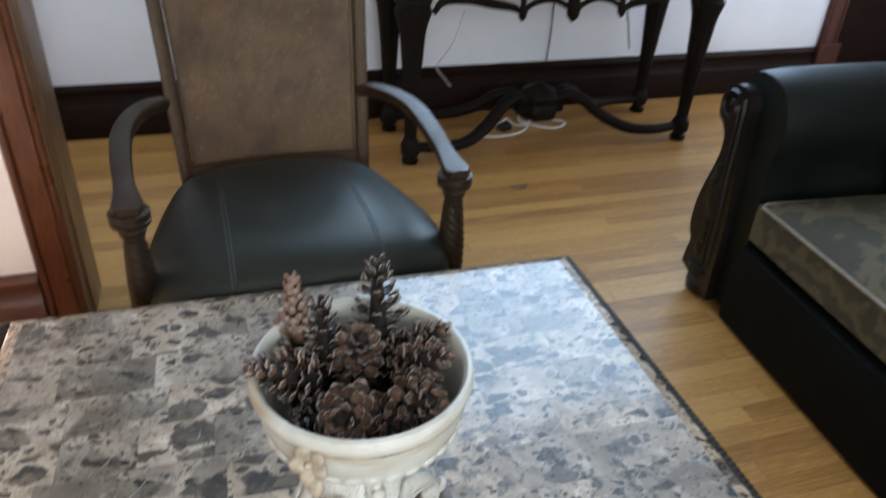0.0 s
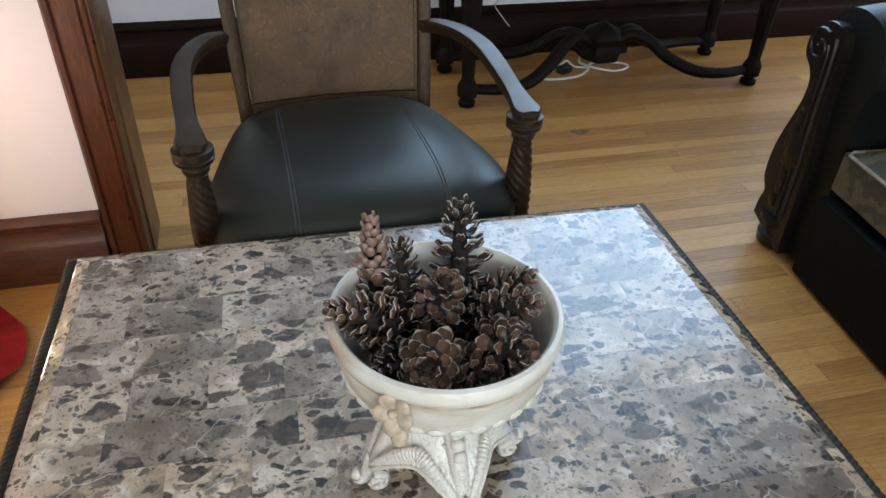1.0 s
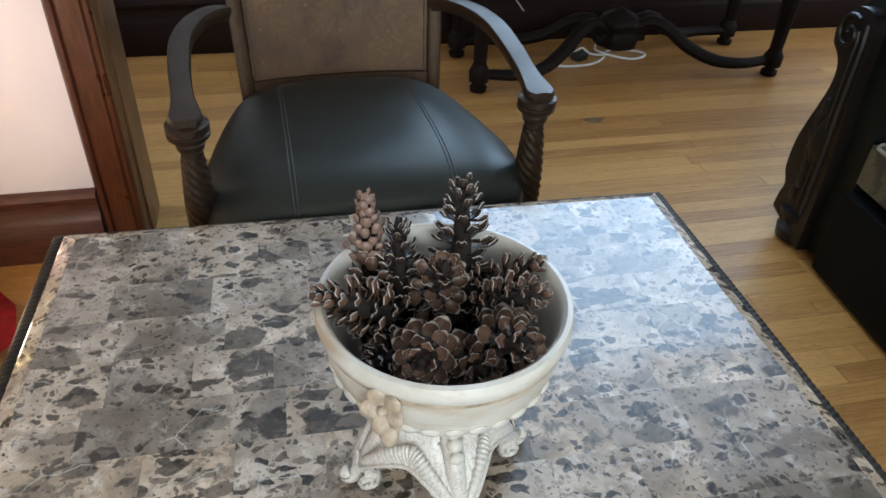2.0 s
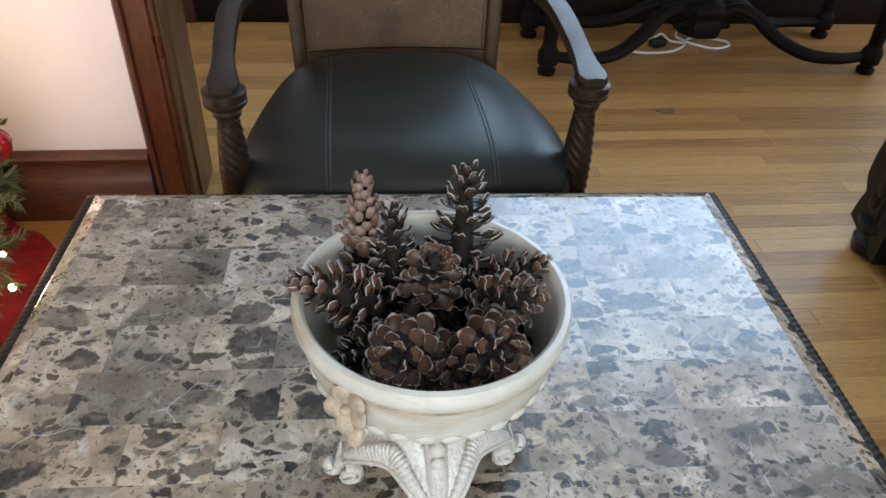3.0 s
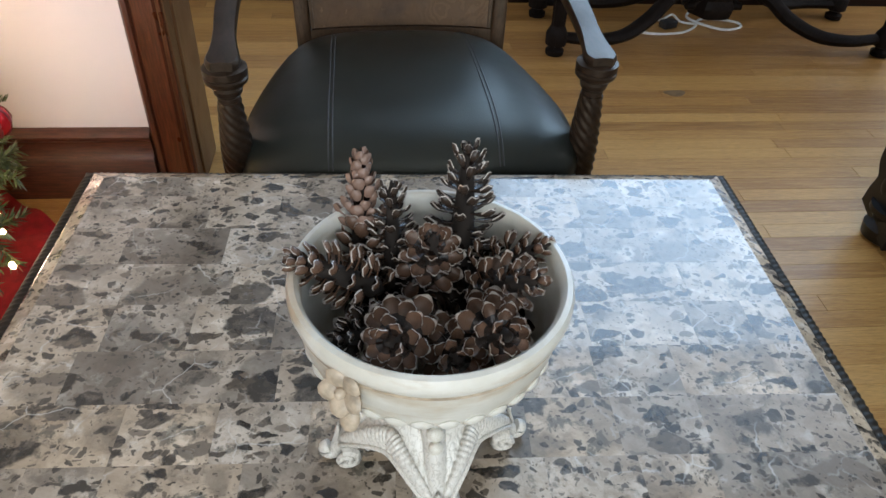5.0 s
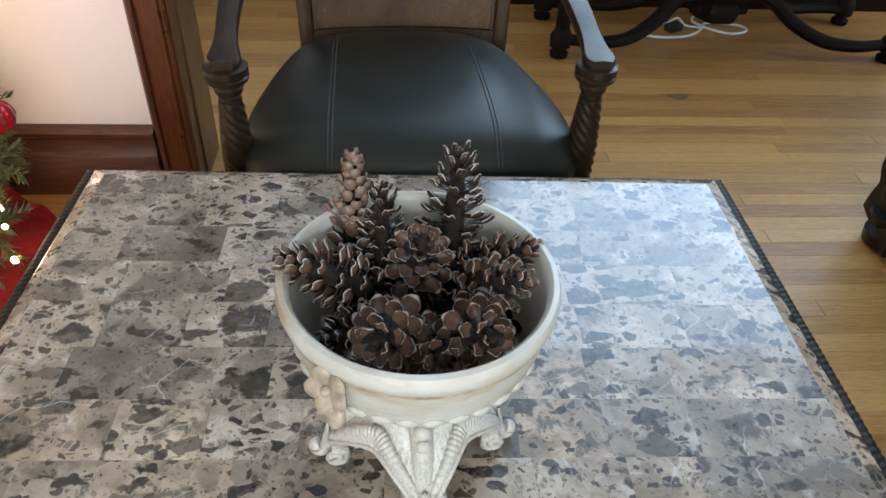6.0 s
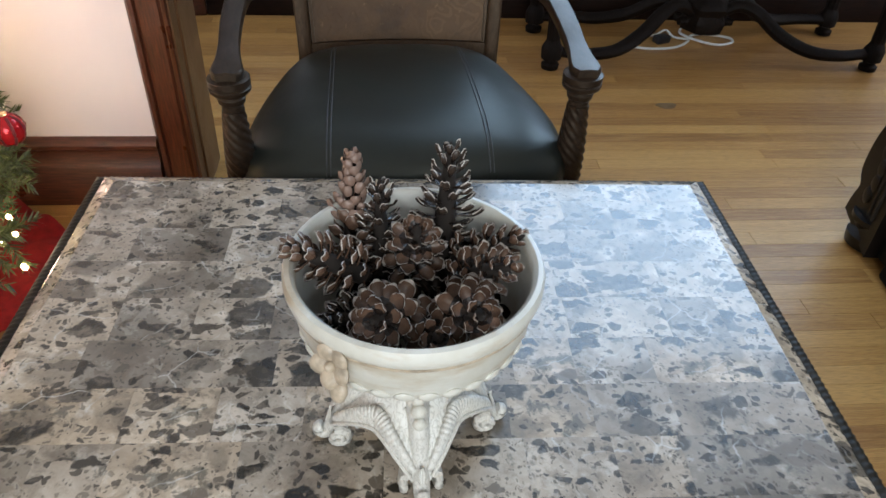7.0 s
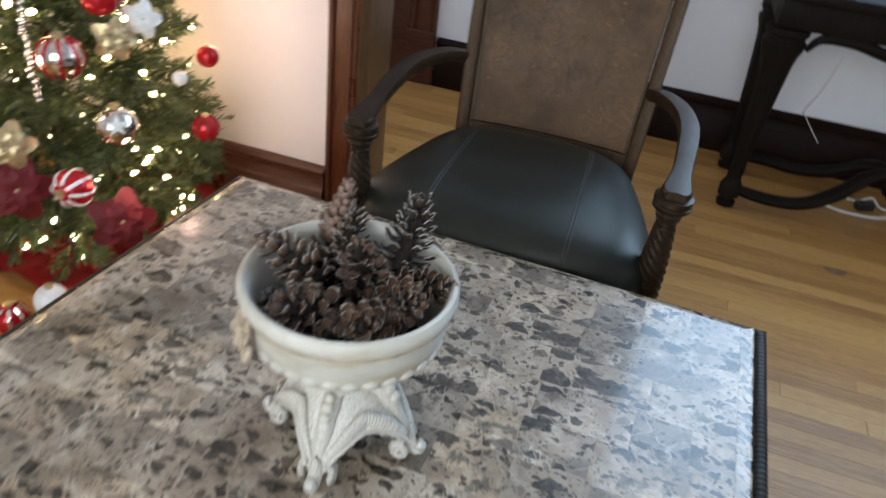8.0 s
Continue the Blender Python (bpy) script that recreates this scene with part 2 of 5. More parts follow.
M = {
    "mahogany": make_wood("dark_red_mahogany", (0.030, 0.008, 0.0045), (0.125, 0.034, 0.016), 0.34, (3, 40, 40)),
    "mahogany_upright": make_wood("red_mahogany_upright", (0.034, 0.009, 0.004), (0.135, 0.038, 0.017), 0.34, (40, 40, 3)),
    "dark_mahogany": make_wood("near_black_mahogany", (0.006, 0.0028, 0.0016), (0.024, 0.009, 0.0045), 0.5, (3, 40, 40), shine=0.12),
    "jamb": make_wood("brown_varnished_oak", (0.085, 0.038, 0.016), (0.19, 0.095, 0.040), 0.36, (40, 40, 3)),
    "walnut": make_wood("dark_walnut", (0.005, 0.0033, 0.0025), (0.018, 0.011, 0.008), 0.60, (30, 30, 4), shine=0.12),
    "chair_wood": make_wood("chair_dark_wood", (0.013, 0.008, 0.0055), (0.042, 0.026, 0.017), 0.40, (20, 5, 20), shine=0.3),
    "back_wood": make_wood("chair_back_wood", (0.026, 0.014, 0.008), (0.080, 0.046, 0.026), 0.40, (30, 30, 3), shine=0.3),
    "sofa_wood": make_wood("sofa_carved_wood", (0.004, 0.003, 0.0024), (0.011, 0.007, 0.005), 0.40, shine=0.35),
    "floor": make_floor_board(),
    "floor_rest": make_floor_board("oak_board_joined", True),
    "subfloor": make_plain("board_gaps", (0.03, 0.016, 0.008), 0.8),
    "marble": make_marble(),
    "marble_border": make_marble("marble_border", 1.0),
    "rope": make_wood("dark_rope_moulding", (0.008, 0.0065, 0.0045), (0.038, 0.029, 0.019), 0.52, shine=0.2),
    "seat": make_leather("black_seat_leather", (0.012, 0.0138, 0.0118), (0.019, 0.0220, 0.0190), 0.38, 160, 0.12),
    "thread": make_plain("seat_stitching", (0.045, 0.045, 0.047), 0.6),
    "emboss": make_embossed(),
    "sofa_leather": make_leather("dark_green_black_leather", (0.0036, 0.0052, 0.0042), (0.0078, 0.0105, 0.0083), 0.44, 70, 0.3, 0.22),
    "sofa_base": make_leather("black_base_leather", (0.003, 0.0034, 0.003), (0.0065, 0.007, 0.006), 0.6, 70, 0.3, 0.08),
    "stain": make_plain("worn_patch", (0.17, 0.105, 0.055), 0.5),
    "damask": make_damask(),
    "piping": make_plain("pale_piping", (0.24, 0.21, 0.16), 0.7),
    "wall": make_paint("cool_white_wall", (0.83, 0.85, 0.89), 0.55),
    "panel": make_paint("cream_white_plaster", (0.80, 0.725, 0.715), 0.5, 0.04),
    "ceiling": make_paint("white_ceiling", (0.75, 0.75, 0.75), 0.7),
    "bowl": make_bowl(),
    "bowl_tan": make_plain("tan_antiqued_resin", (0.46, 0.375, 0.275), 0.4, spread=0.35, scale=60),
    "bowl_carved": make_bowl("antiqued_carved_resin", 0.42),
    "scale": make_scale("brown_cone_scale", (0.066, 0.036, 0.023), (0.21, 0.120, 0.078)),
    "scale_tip": make_scale("frosted_scale_edge", (0.15, 0.10, 0.07), (0.86, 0.79, 0.71), 0.30),
    "scale_dark": make_scale("dark_cone_scale", (0.026, 0.018, 0.014), (0.066, 0.044, 0.032)),
    # inner ends of the scales, with the shade of the gaps painted in
    "scale_root_shade": make_scale("shaded_scale_root", (0.014, 0.009, 0.007), (0.036, 0.022, 0.016)),
    "scale_tan": make_scale("tan_cone_scale", (0.19, 0.115, 0.084), (0.34, 0.220, 0.168)),
    "pine": make_scale("green_needles", (0.036, 0.062, 0.018), (0.115, 0.140, 0.045), 0.45),
    "trunk": make_plain("brown_trunk", (0.05, 0.03, 0.02), 0.8),
    "bulb": make_plain("warm_bulb", (1.0, 0.72, 0.36), 0.3, 0.0, 42.0, 0.0),
    "red_gloss": make_plain("glossy_red", (0.45, 0.012, 0.018), 0.14, 0.35, spread=0.1),
    "silver": make_plain("silver_glass", (0.78, 0.74, 0.68), 0.10, 1.0, spread=0.1),
    "gold": make_plain("gold_ribbon", (0.52, 0.40, 0.22), 0.35, 0.6, spread=0.3),
    "red_cloth": make_plain("red_felt", (0.34, 0.010, 0.014), 0.9, spread=0.25),
    "red_petal": make_plain("red_velvet_petal", (0.13, 0.004, 0.007), 0.7, spread=0.3),
    "frost": make_plain("white_glitter", (0.80, 0.80, 0.78), 0.45, spread=0.15),
    # near black, so shade deep between the scales is in its colour
    "core": make_plain("shaded_cone_core", (0.014, 0.009, 0.006), 0.9),
    "white_cable": make_plain("white_cable_plastic", (0.75, 0.75, 0.72), 0.35, spread=0.08),
    "black": make_plain("black_plastic", (0.012, 0.012, 0.014), 0.4),
}

# aged varnish and leather mirror a little warm
for key in ("chair_wood", "back_wood", "seat"):
    M[key].node_tree.nodes["Principled BSDF"].inputs["Specular Tint"].default_value = (0.9, 0.9, 0.78, 1) if key == "seat" else (1.0, 0.82, 0.62, 1)

# ---- mesh helpers ----


def part(name, bm, material, parent=None, label="", smooth=True, m=None):
    """Links a bmesh as one mesh object, under a parent or at top level."""
    mesh = bpy.data.meshes.new(name)
    bm.normal_update()
    if smooth:
        for face in bm.faces:
            face.smooth = True
        for edge in bm.edges:
            if len(edge.link_faces) == 2 and edge.calc_face_angle(0) > 0.7:
                edge.smooth = False
    bm.to_mesh(mesh)
    bm.free()
    for one in material if isinstance(material, (list, tuple)) else [material]:
        mesh.materials.append(M[one])
    ob = new(name, mesh)
    if m is not None:
        ob.matrix_basis = m
    if parent is not None:
        ob.parent = parent
    if label:
        ob["label"] = label
    return ob


def thing(name, m, label, category, group="", kind=""):
    return_empty = new(name)
    return_empty.empty_display_size = 0.05
    return_empty.matrix_basis = m
    return tagged(return_empty, label, category, group, kind)


def box(bm, x0, x1, y0, y1, z0, z1, bevel=0.0):
    made = bmesh.ops.create_cube(bm, size=1, matrix=Matrix.LocRotScale(((x0 + x1) / 2, (y0 + y1) / 2, (z0 + z1) / 2), None, (x1 - x0, y1 - y0, z1 - z0)))
    if bevel:
        edges = list({e for v in made["verts"] for e in v.link_edges})
        bmesh.ops.bevel(bm, geom=edges, offset=bevel, segments=2, profile=0.5, affect="EDGES")
    return bm


def grid_faces(bm, rings, closed=True, caps=True):
    """Skins a list of rings of vertices."""
    n = len(rings[0])
    for a, b in zip(rings, rings[1:]):
        for i in range(n if closed else n - 1):
            j = (i + 1) % n
            bm.faces.new((a[i], a[j], b[j], b[i]))
    if caps:
        bm.faces.new(rings[0][::-1])
        bm.faces.new(rings[-1])


def lathe(bm, profile, segs=32, at=(0, 0, 0), wobble=None, caps=True, m=None):
    rings = []
    for r, z in profile:
        ring = []
        for i in range(segs):
            a = 2 * math.pi * i / segs
            k = wobble(a, z) if wobble else 1.0
            p = Vector((at[0] + r * k * math.cos(a), at[1] + r * k * math.sin(a), at[2] + z))
            ring.append(bm.verts.new(m @ p if m else p))
        rings.append(ring)
    grid_faces(bm, rings, True, caps)
    return bm


def tube(bm, points, radii, segs=8, squash=1.0, up=(0, 0, 1), caps=True):
    """A tube along points; squash flattens it along the up side."""
    rings = []
    pts = [Vector(p) for p in points]
    for i, p in enumerate(pts):
        way = (pts[min(i + 1, len(pts) - 1)] - pts[max(i - 1, 0)]).normalized()
        side = way.cross(Vector(up))
        side = side.normalized() if side.length > 1e-4 else way.orthogonal().normalized()
        top = side.cross(way).normalized()
        r = radii[i] if isinstance(radii, (list, tuple)) else radii
        rings.append([bm.verts.new(p + side * r * math.cos(2 * math.pi * k / segs) + top * r * squash * math.sin(2 * math.pi * k / segs)) for k in range(segs)])
    grid_faces(bm, rings, True, caps)
    return bm


def prism(bm, outline, lift, depth, bevel=0.0):
    """Extrudes a flat outline: lift maps (u, v, w) to a place, w from 0 to depth."""
    rings = [[bm.verts.new(lift(u, v, w)) for u, v in outline] for w in (0, depth)]
    grid_faces(bm, rings, True, True)
    bmesh.ops.recalc_face_normals(bm, faces=bm.faces)
    if bevel:
        edges = [e for e in bm.edges if len(e.link_faces) == 2 and e.calc_face_angle(0) > 1.2]
        bmesh.ops.bevel(bm, geom=edges, offset=bevel, segments=2, profile=0.5, affect="EDGES")
    return bm


def spline(points, steps=8):
    """Catmull-Rom through the points."""
    pts = [Vector(p) for p in points]
    pts = [pts[0] * 2 - pts[1], *pts, pts[-1] * 2 - pts[-2]]
    out = []
    for a, b, c, d in zip(pts, pts[1:], pts[2:], pts[3:]):
        for k in range(steps):
            t = k / steps
            out.append(0.5 * (2 * b + (c - a) * t + (2 * a - 5 * b + 4 * c - d) * t * t + (3 * b - a - 3 * c + d) * t ** 3))
    return out + [pts[-2]]


def structure(name, bm, material, label, category, smooth=False):
    return tagged(part(name, bm, material, None, "", smooth, ROOM), label, category, "", "structure")


# ---- the rooms ----


def wall_with_hole(bm, along, thick, hole=None):
    """A wall from along=(a0, a1) with one window hole (a0, a1, z0, z1); thick=(axis, low, high)."""
    axis, low, high = thick

    def slab(a0, a1, z0, z1):
        if axis == "y":
            box(bm, a0, a1, low, high, z0, z1)
        else:
            box(bm, low, high, a0, a1, z0, z1)
    if hole is None:
        slab(*along, 0, TOP)
    else:
        slab(along[0], hole[0], 0, TOP)
        slab(hole[1], along[1], 0, TOP)
        slab(hole[0], hole[1], 0, hole[2])
        slab(hole[0], hole[1], hole[3], TOP)
    return bm


structure("wall_north", wall_with_hole(bmesh.new(), (LEFT, RIGHT), ("y", FAR, FAR + 0.14), (0.55, 3.05, 1.27, 3.37)), "wall", "cool white painted plaster wall behind the console", "wall")
structure("wall_east", wall_with_hole(bmesh.new(), (-3.0, FAR), ("x", RIGHT, RIGHT + 0.14), (0.55, 1.85, 0.95, 2.45)), "wall", "plain white plaster wall with a window", "wall")
structure("wall_south", wall_with_hole(bmesh.new(), (LEFT, RIGHT), ("y", -3.14, -3.0), (-1.1, 1.1, 0.85, 2.45)), "wall", "plain white plaster wall with a window", "wall")
structure("wall_west", wall_with_hole(bmesh.new(), (-3.0, FAR), ("x", LEFT - 0.14, LEFT), (1.03, 1.93, 1.0, 2.4)), "panel", "plain cream plaster wall with an added window", "wall")
partition = bmesh.new()
box(partition, LEFT, OPEN_L - 0.02, FRONT, BACK, 0, TOP)
box(partition, OPEN_R + 0.02, RIGHT, FRONT, BACK, 0, TOP)
box(partition, OPEN_L - 0.02, OPEN_R + 0.02, FRONT, BACK, OPEN_TOP, TOP)
structure("wall_partition", partition, "panel", "cream white plaster partition wall with a wide cased opening", "wall")
structure("ceiling", box(bmesh.new(), LEFT, RIGHT, -3.0, FAR, TOP, TOP + 0.1), "ceiling", "plain white plaster ceiling", "ceiling")

# window frames in the four openings; the left one is added round the fill lamp
for name, m, wide, high in (("window_1", pose(1.8, FAR, 1.27), 2.5, 2.1), ("window_2", pose(0.0, -3.0, 0.85, 0, 0, 180), 2.2, 1.6), ("window_3", pose(RIGHT, 1.2, 0.95, 0, 0, -90), 1.3, 1.5), ("window_4", pose(LEFT, 1.48, 1.0, 0, 0, 90), 0.9, 1.4)):
    window = thing(name, ROOM @ m, "unseen dark wood framed window letting in daylight", "window", "", "structure")
    bm = bmesh.new()
    for x in (-wide / 2 - 0.09, wide / 2):
        box(bm, x, x + 0.09, -0.03, -0.002, -0.09, high + 0.09, 0.004)
    box(bm, -wide / 2, wide / 2, -0.03, -0.002, high, high + 0.09, 0.004)
    part("window_frame", bm, "mahogany", window)
    part("window_sill", box(bmesh.new(), -wide / 2 - 0.1, wide / 2 + 0.1, -0.07, -0.002, -0.12, -0.092, 0.005), "mahogany", window)


def moulding(bm, profile, lift, length):
    """Extrudes a moulding profile (out, up) along a length."""
    return prism(bm, profile, lift, length)


BASE = [(0, 0), (0.032, 0), (0.032, 0.118), (0.026, 0.128), (0.021, 0.134), (0.021, 0.172), (0.027, 0.178), (0.027, 0.188), (0.018, 0.196), (0.008, 0.204), (0, 0.204)]
TALL = [(u, v * 1.16) for u, v in BASE]
structure("baseboard_partition", moulding(bmesh.new(), BASE, lambda u, v, w: Vector((LEFT + w, FRONT - 0.001 - u, v)), OPEN_L - 0.101 - LEFT), "mahogany", "dark red mahogany moulded baseboard", "baseboard", True)
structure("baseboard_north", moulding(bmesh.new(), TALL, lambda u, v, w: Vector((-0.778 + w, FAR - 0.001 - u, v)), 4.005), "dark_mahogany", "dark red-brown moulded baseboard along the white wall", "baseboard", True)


def casing(name, x, width, y, height, flip=1):
    """An upright door casing with a rounded bead at its inner edge."""
    bm = bmesh.new()
    steps = [(0, 0), (width, 0), (width, 0.014), (width * 0.93, 0.022), (width * 0.82, 0.022), (width * 0.78, 0.014), (width * 0.70, 0.019), (width * 0.30, 0.022), (width * 0.22, 0.024), (width * 0.14, 0.018), (0.004, 0.026), (0, 0.02)]
    prism(bm, steps, lambda u, v, w: Vector((x + flip * u, y - 0.001 - v, w)), height)
    return structure(name, bm, "mahogany_upright", "dark red mahogany moulded opening casing", "casing", True)


casing("trim_opening_left", OPEN_L, 0.099, FRONT, OPEN_TOP + 0.08, -1)
casing("trim_opening_right", OPEN_R, 0.09, FRONT, OPEN_TOP + 0.08, 1)
structure("trim_opening_head", box(bmesh.new(), OPEN_L - 0.099, OPEN_R + 0.09, FRONT - 0.024, FRONT - 0.001, OPEN_TOP + 0.082, OPEN_TOP + 0.2, 0.004), "mahogany", "dark red mahogany head casing over the opening", "casing")
jamb = bmesh.new()
box(jamb, OPEN_L - 0.018, OPEN_L + 0.004, FRONT - 0.02, BACK + 0.022, 0, OPEN_TOP, 0.003)
box(jamb, OPEN_L - 0.018, OPEN_L + 0.010, FRONT + 0.03, FRONT + 0.046, 0, OPEN_TOP, 0.003)
structure("trim_jamb_left", jamb, "jamb", "brown varnished oak jamb lining the opening", "jamb", True)
structure("trim_jamb_right", box(bmesh.new(), OPEN_R - 0.004, OPEN_R + 0.018, FRONT - 0.02, BACK + 0.022, 0, OPEN_TOP, 0.003), "jamb", "brown varnished oak jamb lining the opening", "jamb")
structure("trim_jamb_head", box(bmesh.new(), OPEN_L, OPEN_R, FRONT - 0.02, BACK + 0.022, OPEN_TOP - 0.02, OPEN_TOP + 0.002, 0.003), "jamb", "brown varnished oak head jamb of the opening", "jamb")
casing("trim_far_left", -0.79, 0.13, FAR, 2.2, -1)
casing("trim_far_right", 3.24, 0.13, FAR, 2.2, 1)
for name, x in (("trim_plinth_left", -0.855), ("trim_plinth_right", 3.305)):
    structure(name, box(bmesh.new(), x - 0.075, x + 0.075, FAR - 0.045, FAR - 0.024, 0, 0.26, 0.006), "mahogany", "dark mahogany plinth block below the casing", "plinth")
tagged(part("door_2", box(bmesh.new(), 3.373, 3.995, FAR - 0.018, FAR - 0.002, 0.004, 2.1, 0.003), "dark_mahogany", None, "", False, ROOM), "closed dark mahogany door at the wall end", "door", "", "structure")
door = tagged(part("door_1", box(bmesh.new(), -1.785, -0.925, FAR - 0.018, FAR - 0.002, 0.004, 2.1, 0.003), "mahogany", None, "", False, ROOM), "closed dark mahogany door", "door", "", "structure")
for z0, z1 in ((0.2, 0.9), (1.05, 1.95)):
    part("door_panel", box(bmesh.new(), -1.675, -1.035, FAR - 0.026, FAR - 0.016, z0, z1, 0.006), "mahogany", door, "", False)

# ---- coffee table ----
TX0, TX1, TY0, TY1, TZ = -0.566, 0.611, -1.130, 0.047, 0.485
TCX, TCY = (TX0 + TX1) / 2, (TY0 + TY1) / 2
table = thing("coffee_table", pose(TCX, TCY, 0), "square coffee table with mottled grey-brown marble tiles and dark rope edge", "table")
HX, HY = (TX1 - TX0) / 2, (TY1 - TY0) / 2
part("substrate", box(bmesh.new(), -HX + 0.032, HX - 0.032, -HY + 0.032, HY - 0.032, TZ - 0.03, TZ - 0.0122), "rope", table)
bm = bmesh.new()
for s in (-1, 1):
    box(bm, s * (HX - 0.016) - 0.014, s * (HX - 0.016) + 0.014, -HY + 0.002, HY - 0.002, TZ - 0.058, TZ - 0.037, 0.003)
    box(bm, -HX + 0.031, HX - 0.031, s * (HY - 0.016) - 0.014, s * (HY - 0.016) + 0.014, TZ - 0.058, TZ - 0.037, 0.003)
part("edge_board", bm, "rope", table)


def rope_bar(half, off, turn):
    """A half-round bar cut with slanting grooves, mitred at its two ends."""
    bm = bmesh.new()
    steps, rings = int(2 * half / 0.0022), []
    for i in range(steps + 1):
        ring = []
        for k in range(12):
            a = math.pi * (k / 11 * 1.12 - 0.06)
            x = -half + 2 * half * i / steps
            r = 0.0145 * (1 + 0.05 * math.cos(2 * math.pi * x / 0.0112 + 2.4 * a))
            p = Vector((x, -off + 0.0155 - r * math.cos(a), TZ - 0.0375 + r * 1.05 * math.sin(a)))
            p.x = max(-half, min(half, x)) * (1 + (p.y + off - 0.0155) * -1 / half) if i in (0, steps) else x
            ring.append(bm.verts.new(turn @ p))
        rings.append(ring)
    grid_faces(bm, rings, True, True)
    bmesh.ops.recalc_face_normals(bm, faces=bm.faces)
    return bm


# sloping marble strips and a twisted rope moulding along the four edges
for s in range(4):
    half, off = (HX, HY) if s % 2 == 0 else (HY, HX)
    turn = Matrix.Rotation(math.pi / 2 * s, 4, "Z")
    bm = bmesh.new()
    ends = [(off - 0.0575, TZ - 0.0016), (off - 0.056, TZ - 0.0016), (off - 0.034, TZ - 0.0088), (off - 0.0305, TZ - 0.0115), (off - 0.0300, TZ - 0.020), (off - 0.0575, TZ - 0.020)]
    rings = [[bm.verts.new(turn @ Vector((k * (half - (off - d) - 0.0005), -d, z))) for d, z in ends] for k in (-1, -0.4, 0.1, 0.5, 1)]
    grid_faces(bm, rings, True, True)
    bmesh.ops.recalc_face_normals(bm, faces=bm.faces)
    part("border_strip", bm, "marble_border", table, "sloping marble border strip", False)
    part("rope_moulding", rope_bar(half - 0.0155, off, turn), "rope", table, "dark twisted rope moulding")
part("apron", box(bmesh.new(), -HX + 0.06, HX - 0.06, -HY + 0.06, HY - 0.06, TZ - 0.13, TZ - 0.0305, 0.006), "rope", table)
for sx in (-1, 1):
    for sy in (-1, 1):
        part("leg", lathe(bmesh.new(), [(0.02, 0), (0.034, 0.01), (0.036, 0.04), (0.022, 0.06), (0.03, 0.12), (0.042, 0.22), (0.03, 0.29), (0.045, 0.31), (0.045, TZ - 0.131)], 20, (sx * (HX - 0.11), sy * (HY - 0.11), 0)), "rope", table)

# ---- dining armchair ----
CH = pose(0.011, 0.455, 0, 0, 0, 3.6)
chair = thing("armchair", CH, "dark wood armchair with black leather seat and brown embossed leather back", "chair")


def twist(a, z):
    return 1 + 0.05 * math.cos(8 * a + 300 * z)


def seat_mesh():
    bm = bmesh.new()
    nx, ny = 36, 30
    rows = []
    for j in range(ny + 1):
        v = j / ny
        row = []
        for i in range(nx + 1):
            u = -1 + 2 * i / nx
            y = -0.345 + 0.60 * v
            half = 0.358 - 0.11 * max(0.0, v - 0.28) ** 1.35 / 0.72 ** 1.35 - 0.06 * max(0.0, (0.2 - v) / 0.2) ** 2
            dome = (1 - abs(u) ** 3.2) ** 0.55 * (1 - abs(2 * v - 1) ** 4) ** 0.5
            bow = -0.035 * (1 - u * u) * (1 - v)
            row.append(bm.verts.new((half * u - 0.003, y + bow, 0.395 + 0.105 * dome)))
        rows.append(row)
    for a, b in zip(rows, rows[1:]):
        for i in range(nx):
            bm.faces.new((a[i], a[i + 1], b[i + 1], b[i]))
    edge = [e for e in bm.edges if len(e.link_faces) == 1]
    made = bmesh.ops.extrude_edge_only(bm, edges=edge)["geom"]
    for v in made:
        if isinstance(v, bmesh.types.BMVert):
            v.co.z = 0.36
    return bm


seat = part("seat", seat_mesh(), "seat", chair, "black leather domed seat with stitched seams")
for x0, x1 in ((-0.165, -0.155), (0.165, 0.155)):
    for d in (-0.004, 0.004):
        pts = []
        for k in range(30):
            v = 0.02 + 0.95 * k / 29
            y = -0.345 + 0.60 * v
            x = x0 + (x1 - x0) * v + d
            half = 0.358 - 0.11 * max(0.0, v - 0.28) ** 1.35 / 0.72 ** 1.35 - 0.06 * max(0.0, (0.2 - v) / 0.2) ** 2
            u = x / half
            dome = (1 - abs(u) ** 3.2) ** 0.55 * (1 - abs(2 * v - 1) ** 4) ** 0.5
            pts.append((x - 0.003, y - 0.035 * (1 - u * u) * (1 - v), 0.395 + 0.105 * dome + 0.0006))
        part("seam", tube(bmesh.new(), pts, 0.0016, 6, 0.7), "thread", seat)
bm = bmesh.new()
prism(bm, [(-0.30, -0.33), (0.30, -0.33), (0.335, -0.26), (0.24, 0.27), (-0.24, 0.27), (-0.335, -0.26)], lambda u, v, w: Vector((u, v, 0.30 + w)), 0.066, 0.006)
part("seat_rail", bm, "chair_wood", chair)

# backrest: two posts, a top rail, a bottom rail and an embossed panel


def back_at(x, z, out=0.0):
    """A place on the leaning, slightly hollow back."""
    lean = 0.245 + 0.27 * max(0.0, z - 0.36) ** 1.15
    return Vector((x + 0.011, lean + 0.03 * (1 - (x / 0.28) ** 2) - out, z))


